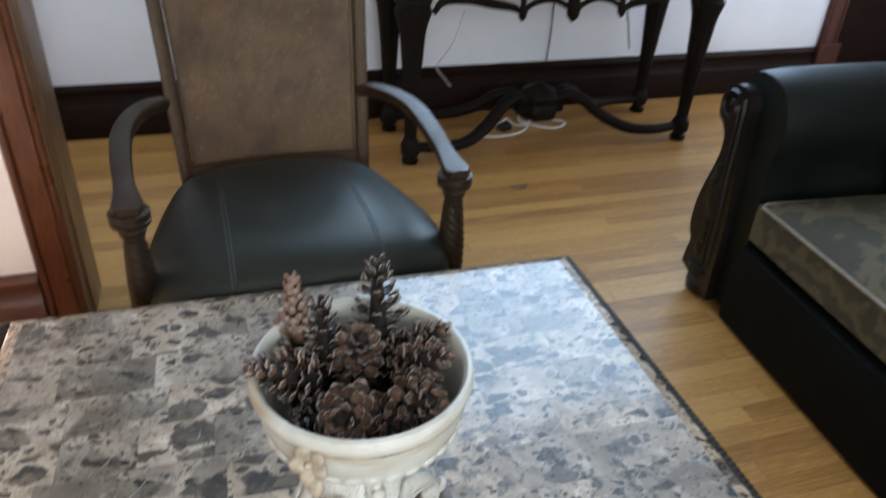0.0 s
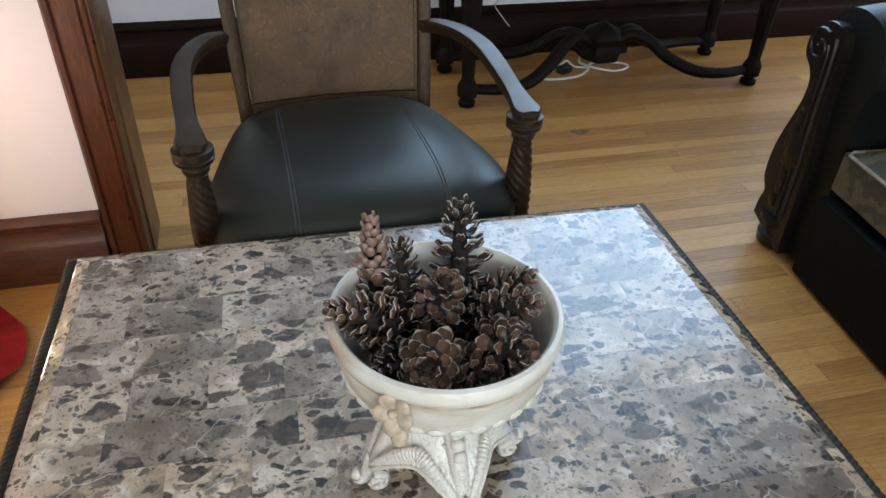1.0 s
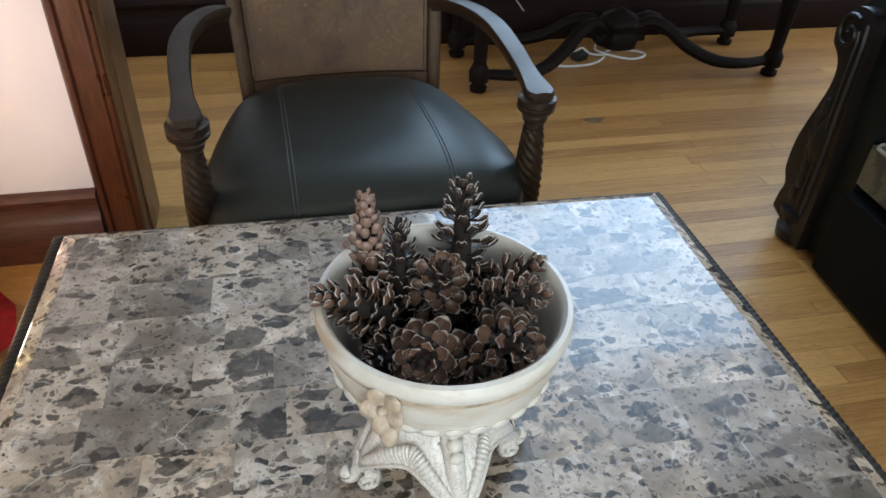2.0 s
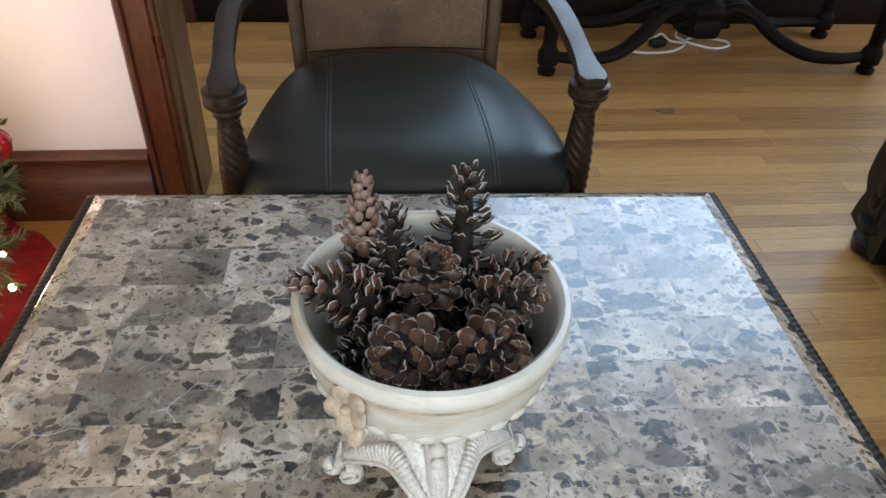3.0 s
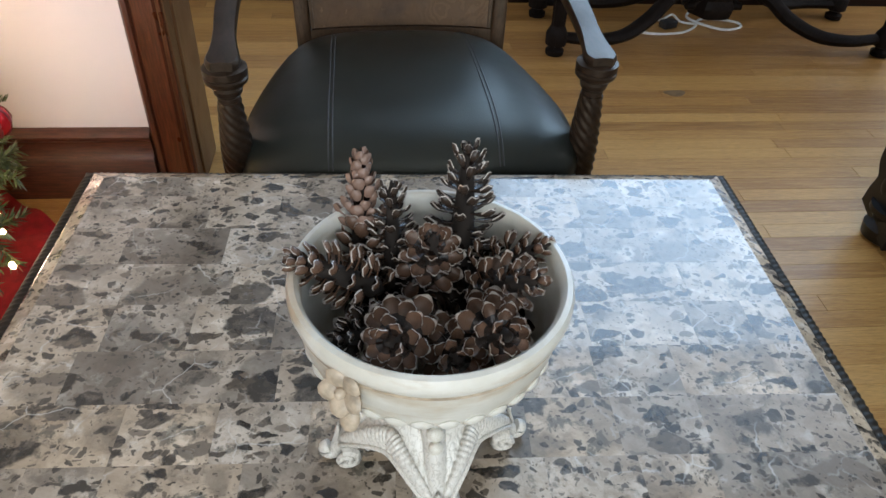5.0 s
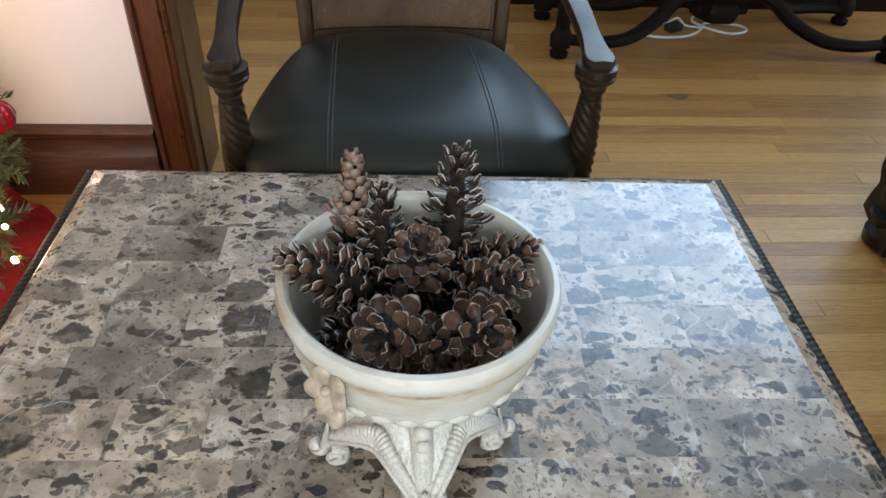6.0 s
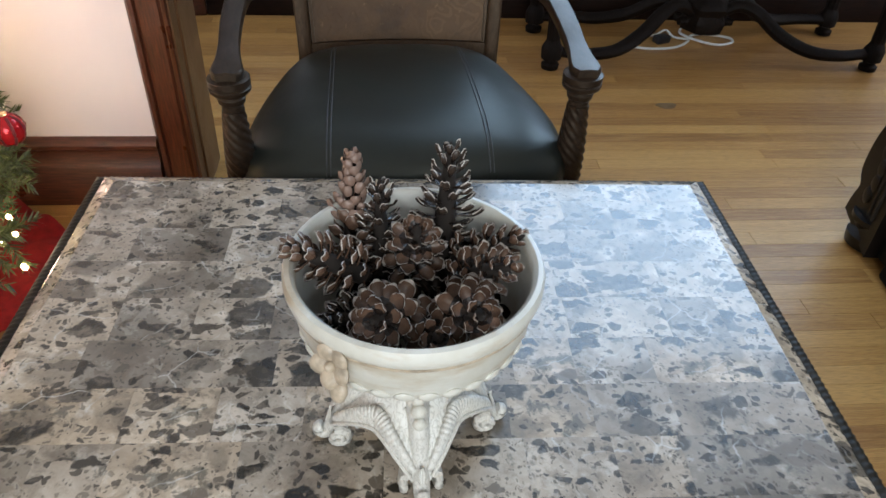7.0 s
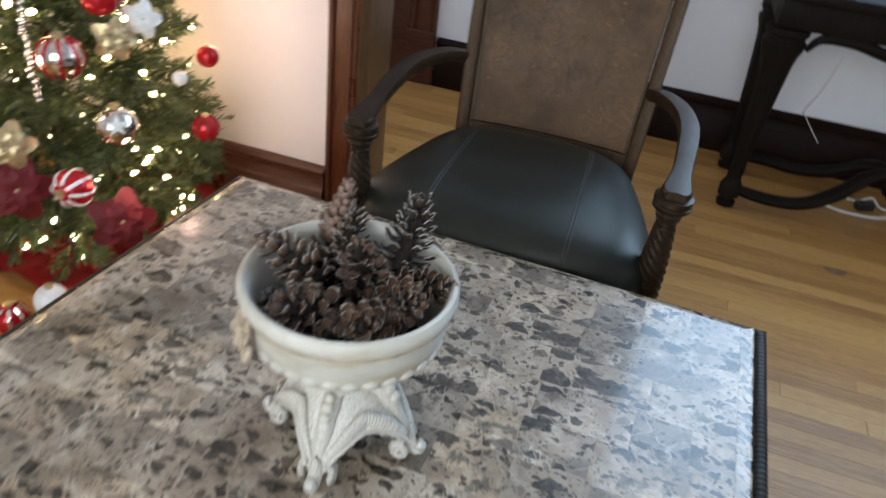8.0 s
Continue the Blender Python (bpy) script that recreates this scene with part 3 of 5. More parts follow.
def back_strip(x_of, z0, z1, thick, steps=14, wide=1):
    """A curved slab between x_of(z)=(left, right), z0 to z1."""
    bm = bmesh.new()
    rings = []
    for j in range(steps + 1):
        z = z0 + (z1 - z0) * j / steps
        a, b = x_of(z)
        front = [bm.verts.new(back_at(a + (b - a) * i / wide, z, thick)) for i in range(wide + 1)]
        rear = [bm.verts.new(back_at(b + (a - b) * i / wide, z, -0.012)) for i in range(wide + 1)]
        rings.append(front + rear)
    grid_faces(bm, rings, True, True)
    bmesh.ops.recalc_face_normals(bm, faces=bm.faces)
    return bm


def half_back(z):
    return 0.262 + 0.045 * (z - 0.38)


TOPZ = 1.12
backrest = thing("backrest", Matrix(), "brown embossed leather backrest in a dark wood frame", "")
backrest.parent = chair
del backrest["label"]
panel = part("back_panel", back_strip(lambda z: (-half_back(z) + 0.046, half_back(z) - 0.046), 0.455, TOPZ - 0.05, 0.018, 20, 14), "emboss", backrest, "brown embossed leather back panel")
for s in (-1, 1):
    bm = back_strip(lambda z: tuple(sorted((s * half_back(z), s * (half_back(z) - 0.036)))), 0.34, TOPZ, 0.026, 20, 2)
    bmesh.ops.bevel(bm, geom=[e for e in bm.edges if e.calc_face_angle(0) > 1.0], offset=0.006, segments=2, profile=0.5, affect="EDGES")
    part("back_post", bm, "back_wood", backrest)
    bm = back_strip(lambda z: tuple(sorted((s * (half_back(z) - 0.038), s * (half_back(z) - 0.046)))), 0.455, TOPZ - 0.05, 0.024, 20, 1)
    part("back_bead", bm, "back_wood", backrest)
part("bottom_rail", back_strip(lambda z: (-half_back(z) + 0.036, half_back(z) - 0.036), 0.40, 0.452, 0.022, 4, 12), "back_wood", backrest)
part("top_rail", back_strip(lambda z: (-half_back(z) - 0.004, half_back(z) + 0.004), TOPZ - 0.048, TOPZ + 0.03, 0.028, 6, 12), "back_wood", backrest)


def arm_mesh(s):
    """A flat scrolled arm that bows out from the back post and ends in a broad paw."""
    path = spline([(s * 0.262, 0.30, 0.630), (s * 0.300, 0.255, 0.640), (s * 0.340, 0.18, 0.642), (s * 0.363, 0.08, 0.639), (s * 0.365, -0.04, 0.631), (s * 0.359, -0.15, 0.623), (s * 0.352, -0.235, 0.620), (s * 0.350, -0.292, 0.617)], 6)
    n = len(path) - 1
    bm = bmesh.new()
    rings = []
    for i, p in enumerate(path):
        t = i / n
        way = (path[min(i + 1, n)] - path[max(i - 1, 0)]).normalized()
        side = way.cross(Vector((0, 0, 1))).normalized()
        half = 0.020 + 0.005 * math.sin(math.pi * min(1, t * 1.25)) + 0.019 * max(0, (t - 0.70) / 0.30) ** 1.4
        if t > 0.9:
            half *= math.sqrt(max(0.12, 1 - ((t - 0.9) / 0.1) ** 2 * 0.75))
        deep = 0.026 - 0.006 * t
        up = Vector((0, 0, 1))
        ring = [side * half * 0.80 - up * deep, side * half * 0.95 - up * deep * 0.5, side * half - up * 0.004, side * half * 0.97 + up * 0.002, side * half * 0.86 + up * 0.006, up * 0.008, -side * half * 0.86 + up * 0.006, -side * half * 0.97 + up * 0.002, -side * half - up * 0.004, -side * half * 0.95 - up * deep * 0.5, -side * half * 0.80 - up * deep]
        rings.append([bm.verts.new(p + q) for q in ring])
    grid_faces(bm, rings, True, True)
    bmesh.ops.recalc_face_normals(bm, faces=bm.faces)
    return bm


for s in (-1, 1):
    arm = part("arm", arm_mesh(s), "chair_wood", chair, "dark polished scrolled arm")
    part("collar", lathe(bmesh.new(), [(0.02, 0.548), (0.026, 0.552), (0.028, 0.562), (0.024, 0.568), (0.035, 0.572), (0.040, 0.577), (0.041, 0.584), (0.038, 0.587), (0.041, 0.590), (0.041, 0.603), (0.03, 0.608)], 24, (s * 0.350, -0.262, 0)), "chair_wood", arm)
    fine = bmesh.new()
    profile = [(0.031 - 0.022 * max(0, (k / 110 - 0.5)) ** 1.3, 0.30 + 0.235 * k / 110) for k in range(111)]
    lathe(fine, profile, 48, (s * 0.350, -0.262, 0), twist)
    part("arm_post", fine, "chair_wood", chair, "rope-twist carved arm post")
    part("ring", lathe(bmesh.new(), [(0.016, 0.532), (0.0215, 0.536), (0.0215, 0.545), (0.016, 0.551)], 24, (s * 0.350, -0.262, 0)), "chair_wood", arm)
    part("leg", lathe(bmesh.new(), [(0.018, 0), (0.028, 0.008), (0.03, 0.03), (0.02, 0.05), (0.022, 0.1), (0.03, 0.2), (0.026, 0.27), (0.036, 0.29), (0.036, 0.31)], 20, (s * 0.335, -0.25, 0)), "chair_wood", chair)
    part("leg", tube(bmesh.new(), [(s * 0.24, 0.27, 0.36), (s * 0.24, 0.275, 0.2), (s * 0.245, 0.33, 0.0)], [0.024, 0.022, 0.018], 8), "chair_wood", chair)

# ---- console table ----
console = thing("console_table", ROOM @ pose(1.325, 1.735, 0), "dark carved wood console table on tapered fluted legs against the wall", "table")
LX, LY = 0.672, 0.19


def leg_flute(a, z):
    return 1 + (0.05 * math.cos(10 * a) if 0.12 < z < 0.57 else 0)


for sx in (-1, 1):
    for sy in (-1, 1):
        bm = bmesh.new()
        lathe(bm, [(0.026, 0.12)] + [(0.026 + 0.026 * (k / 20) ** 1.5, 0.121 + 0.445 * k / 20) for k in range(21)] + [(0.06, 0.60), (0.072, 0.635), (0.074, 0.652), (0.066, 0.660), (0.066, 0.672), (0.074, 0.68), (0.074, 0.70)], 40, (sx * LX, sy * LY, 0), leg_flute)
        leg = part("leg", bm, "walnut", console, "tapered fluted leg with a flared capital")
        part("foot", lathe(bmesh.new(), [(0.022, 0), (0.034, 0.004), (0.036, 0.022), (0.024, 0.030), (0.022, 0.038), (0.040, 0.046), (0.042, 0.088), (0.036, 0.1), (0.026, 0.121)], 24, (sx * LX, sy * LY, 0)), "walnut", leg)
part("top", box(bmesh.new(), -0.78, 0.78, -0.29, 0.29, 0.80, 0.835, 0.008), "walnut", console)
part("frieze", box(bmesh.new(), -0.72, 0.72, -0.235, 0.235, 0.702, 0.799, 0.004), "walnut", console)
# carved apron edges: swags that drop to leaf points
for y in (-0.225, 0.225):
    bm = bmesh.new()
    for sx in (-1, 1):
        pts = spline([(sx * 0.60, y, 0.64), (sx * 0.56, y, 0.685), (sx * 0.46, y, 0.692), (sx * 0.36, y, 0.672), (sx * 0.27, y, 0.655), (sx * 0.22, y, 0.63)], 6)
        tube(bm, pts, [0.010 + 0.010 * math.sin(math.pi * i / (len(pts) - 1)) for i in range(len(pts))], 8)
        pts = spline([(sx * 0.22, y, 0.645), (sx * 0.17, y, 0.672), (sx * 0.09, y, 0.68), (0, y, 0.64)], 6)
        tube(bm, pts, 0.012, 8)
        lathe(bm, [(0.004, 0.60), (0.016, 0.615), (0.02, 0.64), (0.012, 0.66), (0.012, 0.70)], 10, (sx * 0.225, y, 0))
    lathe(bm, [(0.004, 0.59), (0.024, 0.61), (0.03, 0.65), (0.02, 0.70)], 12, (0, y, 0))
    part("apron", bm, "walnut", console, "carved apron with hanging leaf drops")
# serpentine stretchers that rise to a carved centre
for sx in (-1, 1):
    for sy in (-1, 1):
        pts = spline([(sx * 0.65, sy * 0.185, 0.070), (sx * 0.52, sy * 0.20, 0.066), (sx * 0.40, sy * 0.17, 0.072), (sx * 0.29, sy * 0.11, 0.115), (sx * 0.20, sy * 0.06, 0.185), (sx * 0.13, sy * 0.03, 0.205), (sx * 0.07, sy * 0.02, 0.175), (sx * 0.075, sy * 0.02, 0.14), (sx * 0.115, sy * 0.025, 0.135)], 7)
        part("stretcher", tube(bmesh.new(), pts, [0.024 + 0.010 * math.sin(math.pi * i / (len(pts) - 1)) - 0.006 * i / (len(pts) - 1) for i in range(len(pts))], 10, 0.85), "walnut", console)
part("stretcher_boss", lathe(bmesh.new(), [(0.05, 0.085), (0.085, 0.10), (0.095, 0.14), (0.08, 0.17), (0.09, 0.20), (0.075, 0.225), (0.035, 0.245), (0.01, 0.26)], 20, wobble=lambda a, z: 1 + 0.08 * math.cos(6 * a)), "walnut", console, "carved leaf boss joining the stretchers")

# ---- cables below the console ----


def cable(points, radius, material, label, category="cable"):
    bm = tube(bmesh.new(), spline(points, 8), radius, 6)
    return tagged(part("cable", bm, material), label, category)


cable([(0.977, 1.795, 0.006), (1.063, 1.765, 0.006), (1.184, 1.780, 0.006), (1.265, 1.845, 0.006), (1.305, 1.915, 0.008), (1.376, 1.935, 0.006), (1.467, 1.905, 0.006), (1.472, 1.855, 0.006), (1.397, 1.820, 0.006), (1.316, 1.845, 0.012), (1.255, 1.915, 0.016), (1.275, 1.975, 0.02)], 0.0055, "white_cable", "white charging cable looped on the floor under the console")
cable([(1.093, 1.905, 0.006), (1.133, 1.885, 0.02), (1.184, 1.915, 0.03), (1.214, 1.885, 0.012), (1.275, 1.875, 0.006)], 0.005, "white_cable", "short white cord bunched beside the looped cable")
adapter = tagged(part("power_adapter", box(bmesh.new(), -0.035, 0.035, -0.022, 0.022, 0, 0.032, 0.006), "black", None, "", True, pose(1.15, 1.85, 0, 0, 0, 25)), "small black power adapter on the floor", "adapter")
cable([(0.80, 1.50, 0.66), (0.795, 1.62, 0.50), (0.80, 1.85, 0.34), (0.84, 2.0, 0.27), (0.93, 2.05, 0.16)], 0.0022, "white_cable", "thin pale cord hanging below the console")
cable([(1.455, 2.09, 0.80), (1.448, 2.098, 0.6), (1.452, 2.1, 0.42), (1.445, 2.098, 0.25)], 0.0036, "black", "thin black cord hanging down the white wall")
cable([(1.88, 2.08, 0.80), (1.89, 2.098, 0.62), (1.86, 2.10, 0.5), (1.875, 2.098, 0.42), (1.90, 2.09, 0.3)], 0.0038, "black", "thin black cord hanging beside the console leg")

mark = bmesh.new()
lathe(mark, [(0.040, 0.0003), (0.038, 0.0009), (0.02, 0.0011)], 24, wobble=lambda a, z: 1 + 0.12 * math.sin(3 * a))
tagged(part("floor_stain", mark, "stain", None, "", True, pose(1.0, 1.255, 0, 0, 0, 5) @ Matrix.Diagonal((1, 0.6, 1, 1))), "small dark worn stain on the oak floor", "stain")

# ---- sofa ----
SOFA = pose(1.282, 0.0, 0, 0, 0, -4)
sofa = thing("sofa", SOFA, "carved dark wood sofa with black-green leather arms and olive damask seat", "sofa")


def sofa_arm(y_in, s, name="arm"):
    """A rolled arm along x; s is the outer side's sign in y."""
    lift = lambda u, v, w: Vector((w, y_in + s * u, v))
    bm = bmesh.new()
    outline = [(0.0, 0.03), (0.02, 0.40), (0.02, 0.52), (0.00, 0.60), (0.01, 0.67), (0.05, 0.73), (0.13, 0.752), (0.20, 0.735), (0.24, 0.68), (0.245, 0.61), (0.215, 0.555), (0.20, 0.50), (0.21, 0.40), (0.22, 0.03)]
    outline = [(p.x, p.y) for p in spline([(u, v, 0) for u, v in outline], 3)]
    # leather body, a little puffed between its two ends
    rings = []
    for k in range(13):
        w = 0.002 + 0.9 * k / 12
        puff = 1 + 0.035 * math.sin(math.pi * k / 12) + (-0.02 if k in (0, 12) else 0)
        rings.append([bm.verts.new(lift(0.12 + (u - 0.12) * puff, v if v < 0.2 else 0.42 + (v - 0.42) * puff, w)) for u, v in outline])
    grid_faces(bm, rings, True, True)
    bmesh.ops.recalc_face_normals(bm, faces=bm.faces)
    arm = part(name, bm, "sofa_leather", sofa, "black-green leather rolled arm")
    # carved front: scroll above, waist, swelling shaft, moulded foot
    face = [(0.095, 0.02), (0.10, 0.30), (0.115, 0.42), (0.122, 0.50), (0.125, 0.58), (0.128, 0.65), (0.15, 0.69), (0.20, 0.695), (0.245, 0.675), (0.268, 0.63), (0.262, 0.585), (0.232, 0.562), (0.212, 0.53), (0.212, 0.48), (0.228, 0.42), (0.252, 0.35), (0.268, 0.28), (0.268, 0.20), (0.245, 0.16), (0.255, 0.12), (0.262, 0.07)]
    dense = [(p.x, p.y) for p in spline([(u, v, 0) for u, v in face], 3)]
    bm = prism(bmesh.new(), dense, lambda u, v, w: Vector((w - 0.03, y_in + s * u, v)), 0.085)
    front = part("arm_front", bm, "sofa_wood", arm, "carved dark wood scroll front")
    # raised scroll bead and ridges on the face
    bm = bmesh.new()
    pts = [Vector((-0.033, y_in + s * (0.212 + r * math.cos(a)), 0.625 + r * math.sin(a))) for a, r in ((k * 0.42, 0.008 + 0.0021 * k) for k in range(21))]
    tube(bm, pts, 0.006, 6, up=(1, 0, 0))
    part("scroll", bm, "sofa_wood", front)
    for shift, rad in ((0.022, 0.007), (0.045, 0.005)):
        inner = [(0.135 + shift, 0.685 - shift), (0.128 + shift, 0.60), (0.125 + shift, 0.50), (0.122 + shift, 0.42), (0.115 + shift, 0.30), (0.11 + shift, 0.12)]
        bm = tube(bmesh.new(), [(-0.031, y_in + s * p.x, p.y) for p in spline([(u, v, 0) for u, v in inner], 6)], rad, 6, up=(1, 0, 0))
        part("ridge", bm, "sofa_wood", front)
    part("leaf_boss", lathe(bmesh.new(), [(0.004, -0.014), (0.02, -0.01), (0.038, 0.0), (0.03, 0.004)], 18, wobble=lambda a, z: 1 + 0.15 * math.cos(6 * a), m=pose(-0.032, y_in + s * 0.175, 0.33, 0, 90, 0) @ Matrix.Diagonal((1.7, 1, 1, 1))), "sofa_wood", front)
    for k in range(7):
        m = pose(-0.032, y_in + s * (0.195 - 0.012 * math.sin(k * 1.1)), 0.16 + 0.045 * k, 0, 0, 0) @ Matrix.Diagonal((0.005, 0.018, 0.027, 1))
        bump = bmesh.new()
        bmesh.ops.create_icosphere(bump, subdivisions=2, radius=1, matrix=m)
        part("leaf", bump, "sofa_wood", front)
    foot = lathe(bmesh.new(), [(0.045, 0), (0.062, 0.012), (0.066, 0.045), (0.05, 0.062), (0.056, 0.075), (0.07, 0.09), (0.07, 0.105)], 24, (0.02, y_in + s * 0.175, 0))
    part("foot", foot, "sofa_wood", sofa)
    # gathered leather pleats round the top of the front
    for k in range(9):
        a = radians(-20 + k * 27)
        u, v = 0.13 + 0.108 * math.cos(a), 0.625 + 0.085 * math.sin(a)
        u2, v2 = 0.13 + 0.118 * math.cos(a), 0.625 + 0.095 * math.sin(a)
        bm = tube(bmesh.new(), [(0.004, y_in + s * u, v + 0.01), (0.04, y_in + s * u2, v2 + 0.012), (0.13, y_in + s * u2, v2 + 0.014)], [0.008, 0.009, 0.002], 6)
        part("pleat", bm, "sofa_leather", arm)
    return arm


sofa_arm(0.245, 1)
sofa_arm(-1.75, -1)
part("base", box(bmesh.new(), -0.022, 0.88, -1.76, 0.27, 0.012, 0.27, 0.01), "sofa_base", sofa, "black leather front panel")
part("rear", box(bmesh.new(), 0.78, 0.92, -1.74, 0.25, 0.27, 0.93, 0.05), "sofa_leather", sofa)


def cushion(x0, x1, y0, y1, z0, z1, puff, material="damask"):
    bm = bmesh.new()
    n = 14
    for top in (1, -1):
        rows = []
        for j in range(n + 1):
            v = -1 + 2 * j / n
            row = []
            for i in range(n + 1):
                u = -1 + 2 * i / n
                swell = ((1 - abs(u) ** 5) * (1 - abs(v) ** 5)) ** 0.5
                row.append(bm.verts.new(((x0 + x1) / 2 + u * (x1 - x0) / 2, (y0 + y1) / 2 + v * (y1 - y0) / 2, (z0 + z1) / 2 + top * ((z1 - z0) / 2 * (0.62 + 0.38 * swell) + puff * swell))))
            rows.append(row)
        for a, b in zip(rows, rows[1:]):
            for i in range(n):
                bm.faces.new((a[i], a[i + 1], b[i + 1], b[i]) if top > 0 else (a[i], b[i], b[i + 1], a[i + 1]))
    loops = [e for e in bm.edges if len(e.link_faces) == 1]
    bmesh.ops.bridge_loops(bm, edges=loops)
    bmesh.ops.recalc_face_normals(bm, faces=bm.faces)
    return bm


for y0, y1 in ((-0.745, 0.243), (-1.748, -0.752)):
    pad = part("seat_cushion", cushion(-0.016, 0.765, y0, y1, 0.272, 0.452, 0.03), "damask", sofa, "olive-brown damask seat cushion with pale piping")
    z = 0.362 + 0.090 * 0.62
    part("piping", tube(bmesh.new(), [(0.75, y1, z), (0.004, y1 - 0.004, z), (-0.016, y1 - 0.02, z), (-0.018, y0 + 0.02, z), (0.004, y0 + 0.004, z), (0.75, y0, z)], 0.005, 6), "piping", pad)
    part("back_cushion", cushion(-0.24, 0.24, y0, y1, -0.08, 0.08, 0.03), "damask", sofa, "olive-brown damask back cushion", m=pose(0.70, 0, 0.67, 0, 82, 0))
throw = tagged(part("throw_pillow", cushion(-0.19, 0.19, -0.19, 0.19, -0.035, 0.035, 0.04), "damask", None, "", True, SOFA @ pose(0.46, 0.05, 0.62, 0, 68, 35)), "olive-brown damask throw pillow leaning on the sofa arm", "pillow")

# ---- footed bowl ----
BOWL = pose(0.0195, -0.562, TZ + 0.0012, 0, 0, 6) @ Matrix.Diagonal((1.015, 1.015, 1, 1))
bowl = thing("footed_bowl", BOWL, "antiqued ivory resin footed bowl with carved scroll base, holding pine cones", "bowl")
outer = [(0.030, 0.118), (0.044, 0.121), (0.058, 0.134), (0.080, 0.157), (0.104, 0.178), (0.1145, 0.190), (0.1185, 0.200), (0.1195, 0.210), (0.1225, 0.216), (0.1255, 0.235), (0.1265, 0.246), (0.1300, 0.250), (0.1320, 0.257), (0.1320, 0.264), (0.1295, 0.270), (0.1245, 0.271), (0.1205, 0.267)]
inner = [(0.1185, 0.255), (0.1145, 0.225), (0.104, 0.190), (0.088, 0.163), (0.066, 0.146), (0.035, 0.138), (0.004, 0.136)]
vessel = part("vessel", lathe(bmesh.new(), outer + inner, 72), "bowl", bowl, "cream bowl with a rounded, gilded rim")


def shared(name, meshes, key, build, material, parent, m):
    """A part that shares its mesh with alike parts."""
    if key not in meshes:
        ob = part(name, build(), material, parent)
        meshes[key] = ob.data
    else:
        ob = new(name, meshes[key])
        ob.parent = parent
    ob.matrix_basis = m
    return ob


def blob(sx, sy, sz):
    bm = bmesh.new()
    bmesh.ops.create_icosphere(bm, subdivisions=2, radius=1, matrix=Matrix.Diagonal((sx, sy, sz, 1)))
    return bm


def leaf_mesh():
    """A carved leaf with a raised midrib, pointing up z, its face towards x."""
    bm = bmesh.new()
    rows = []
    for k in range(9):
        t = k / 8
        w = 0.55 * math.sin(math.pi * min(1, 0.12 + t * 0.88)) ** 0.8 * (1 + 0.12 * math.cos(t * 22))
        curl = 0.35 * max(0, t - 0.6) ** 2 * 4
        rows.append([bm.verts.new((-0.10 + curl, -w, t)), bm.verts.new((0.10 + curl, -w * 0.55, t)), bm.verts.new((0.05 + curl, -w * 0.2, t)), bm.verts.new((0.16 + curl, 0, t)), bm.verts.new((0.05 + curl, w * 0.2, t)), bm.verts.new((0.10 + curl, w * 0.55, t)), bm.verts.new((-0.10 + curl, w, t)), bm.verts.new((-0.22 + curl, 0, t))])
    grid_faces(bm, rows, True, True)
    bmesh.ops.recalc_face_normals(bm, faces=bm.faces)
    return bm


carved = {}
part("gilt_line", lathe(bmesh.new(), [(0.1262, 0.2440), (0.1285, 0.2445), (0.1288, 0.2475), (0.1262, 0.2485), (0.1262, 0.2440)], 72, caps=False), "bowl_tan", vessel, "worn tan gilding below the rim")
for k in range(32):
    shared("bead", carved, "bead", lambda: blob(0.0042, 0.0108, 0.0085), "bowl", vessel, Matrix.Rotation(2 * math.pi * k / 32, 4, "Z") @ pose(0.1165, 0, 0.197, 0, 24, 0))
base = part("pedestal", lathe(bmesh.new(), [(0.010, 0.060), (0.030, 0.066), (0.034, 0.080), (0.033, 0.096), (0.038, 0.106), (0.044, 0.112), (0.042, 0.118), (0.036, 0.124)], 48, wobble=lambda a, z: 1 + 0.10 * math.cos(4 * a)), "bowl_carved", bowl, "carved square pedestal on four scroll feet")
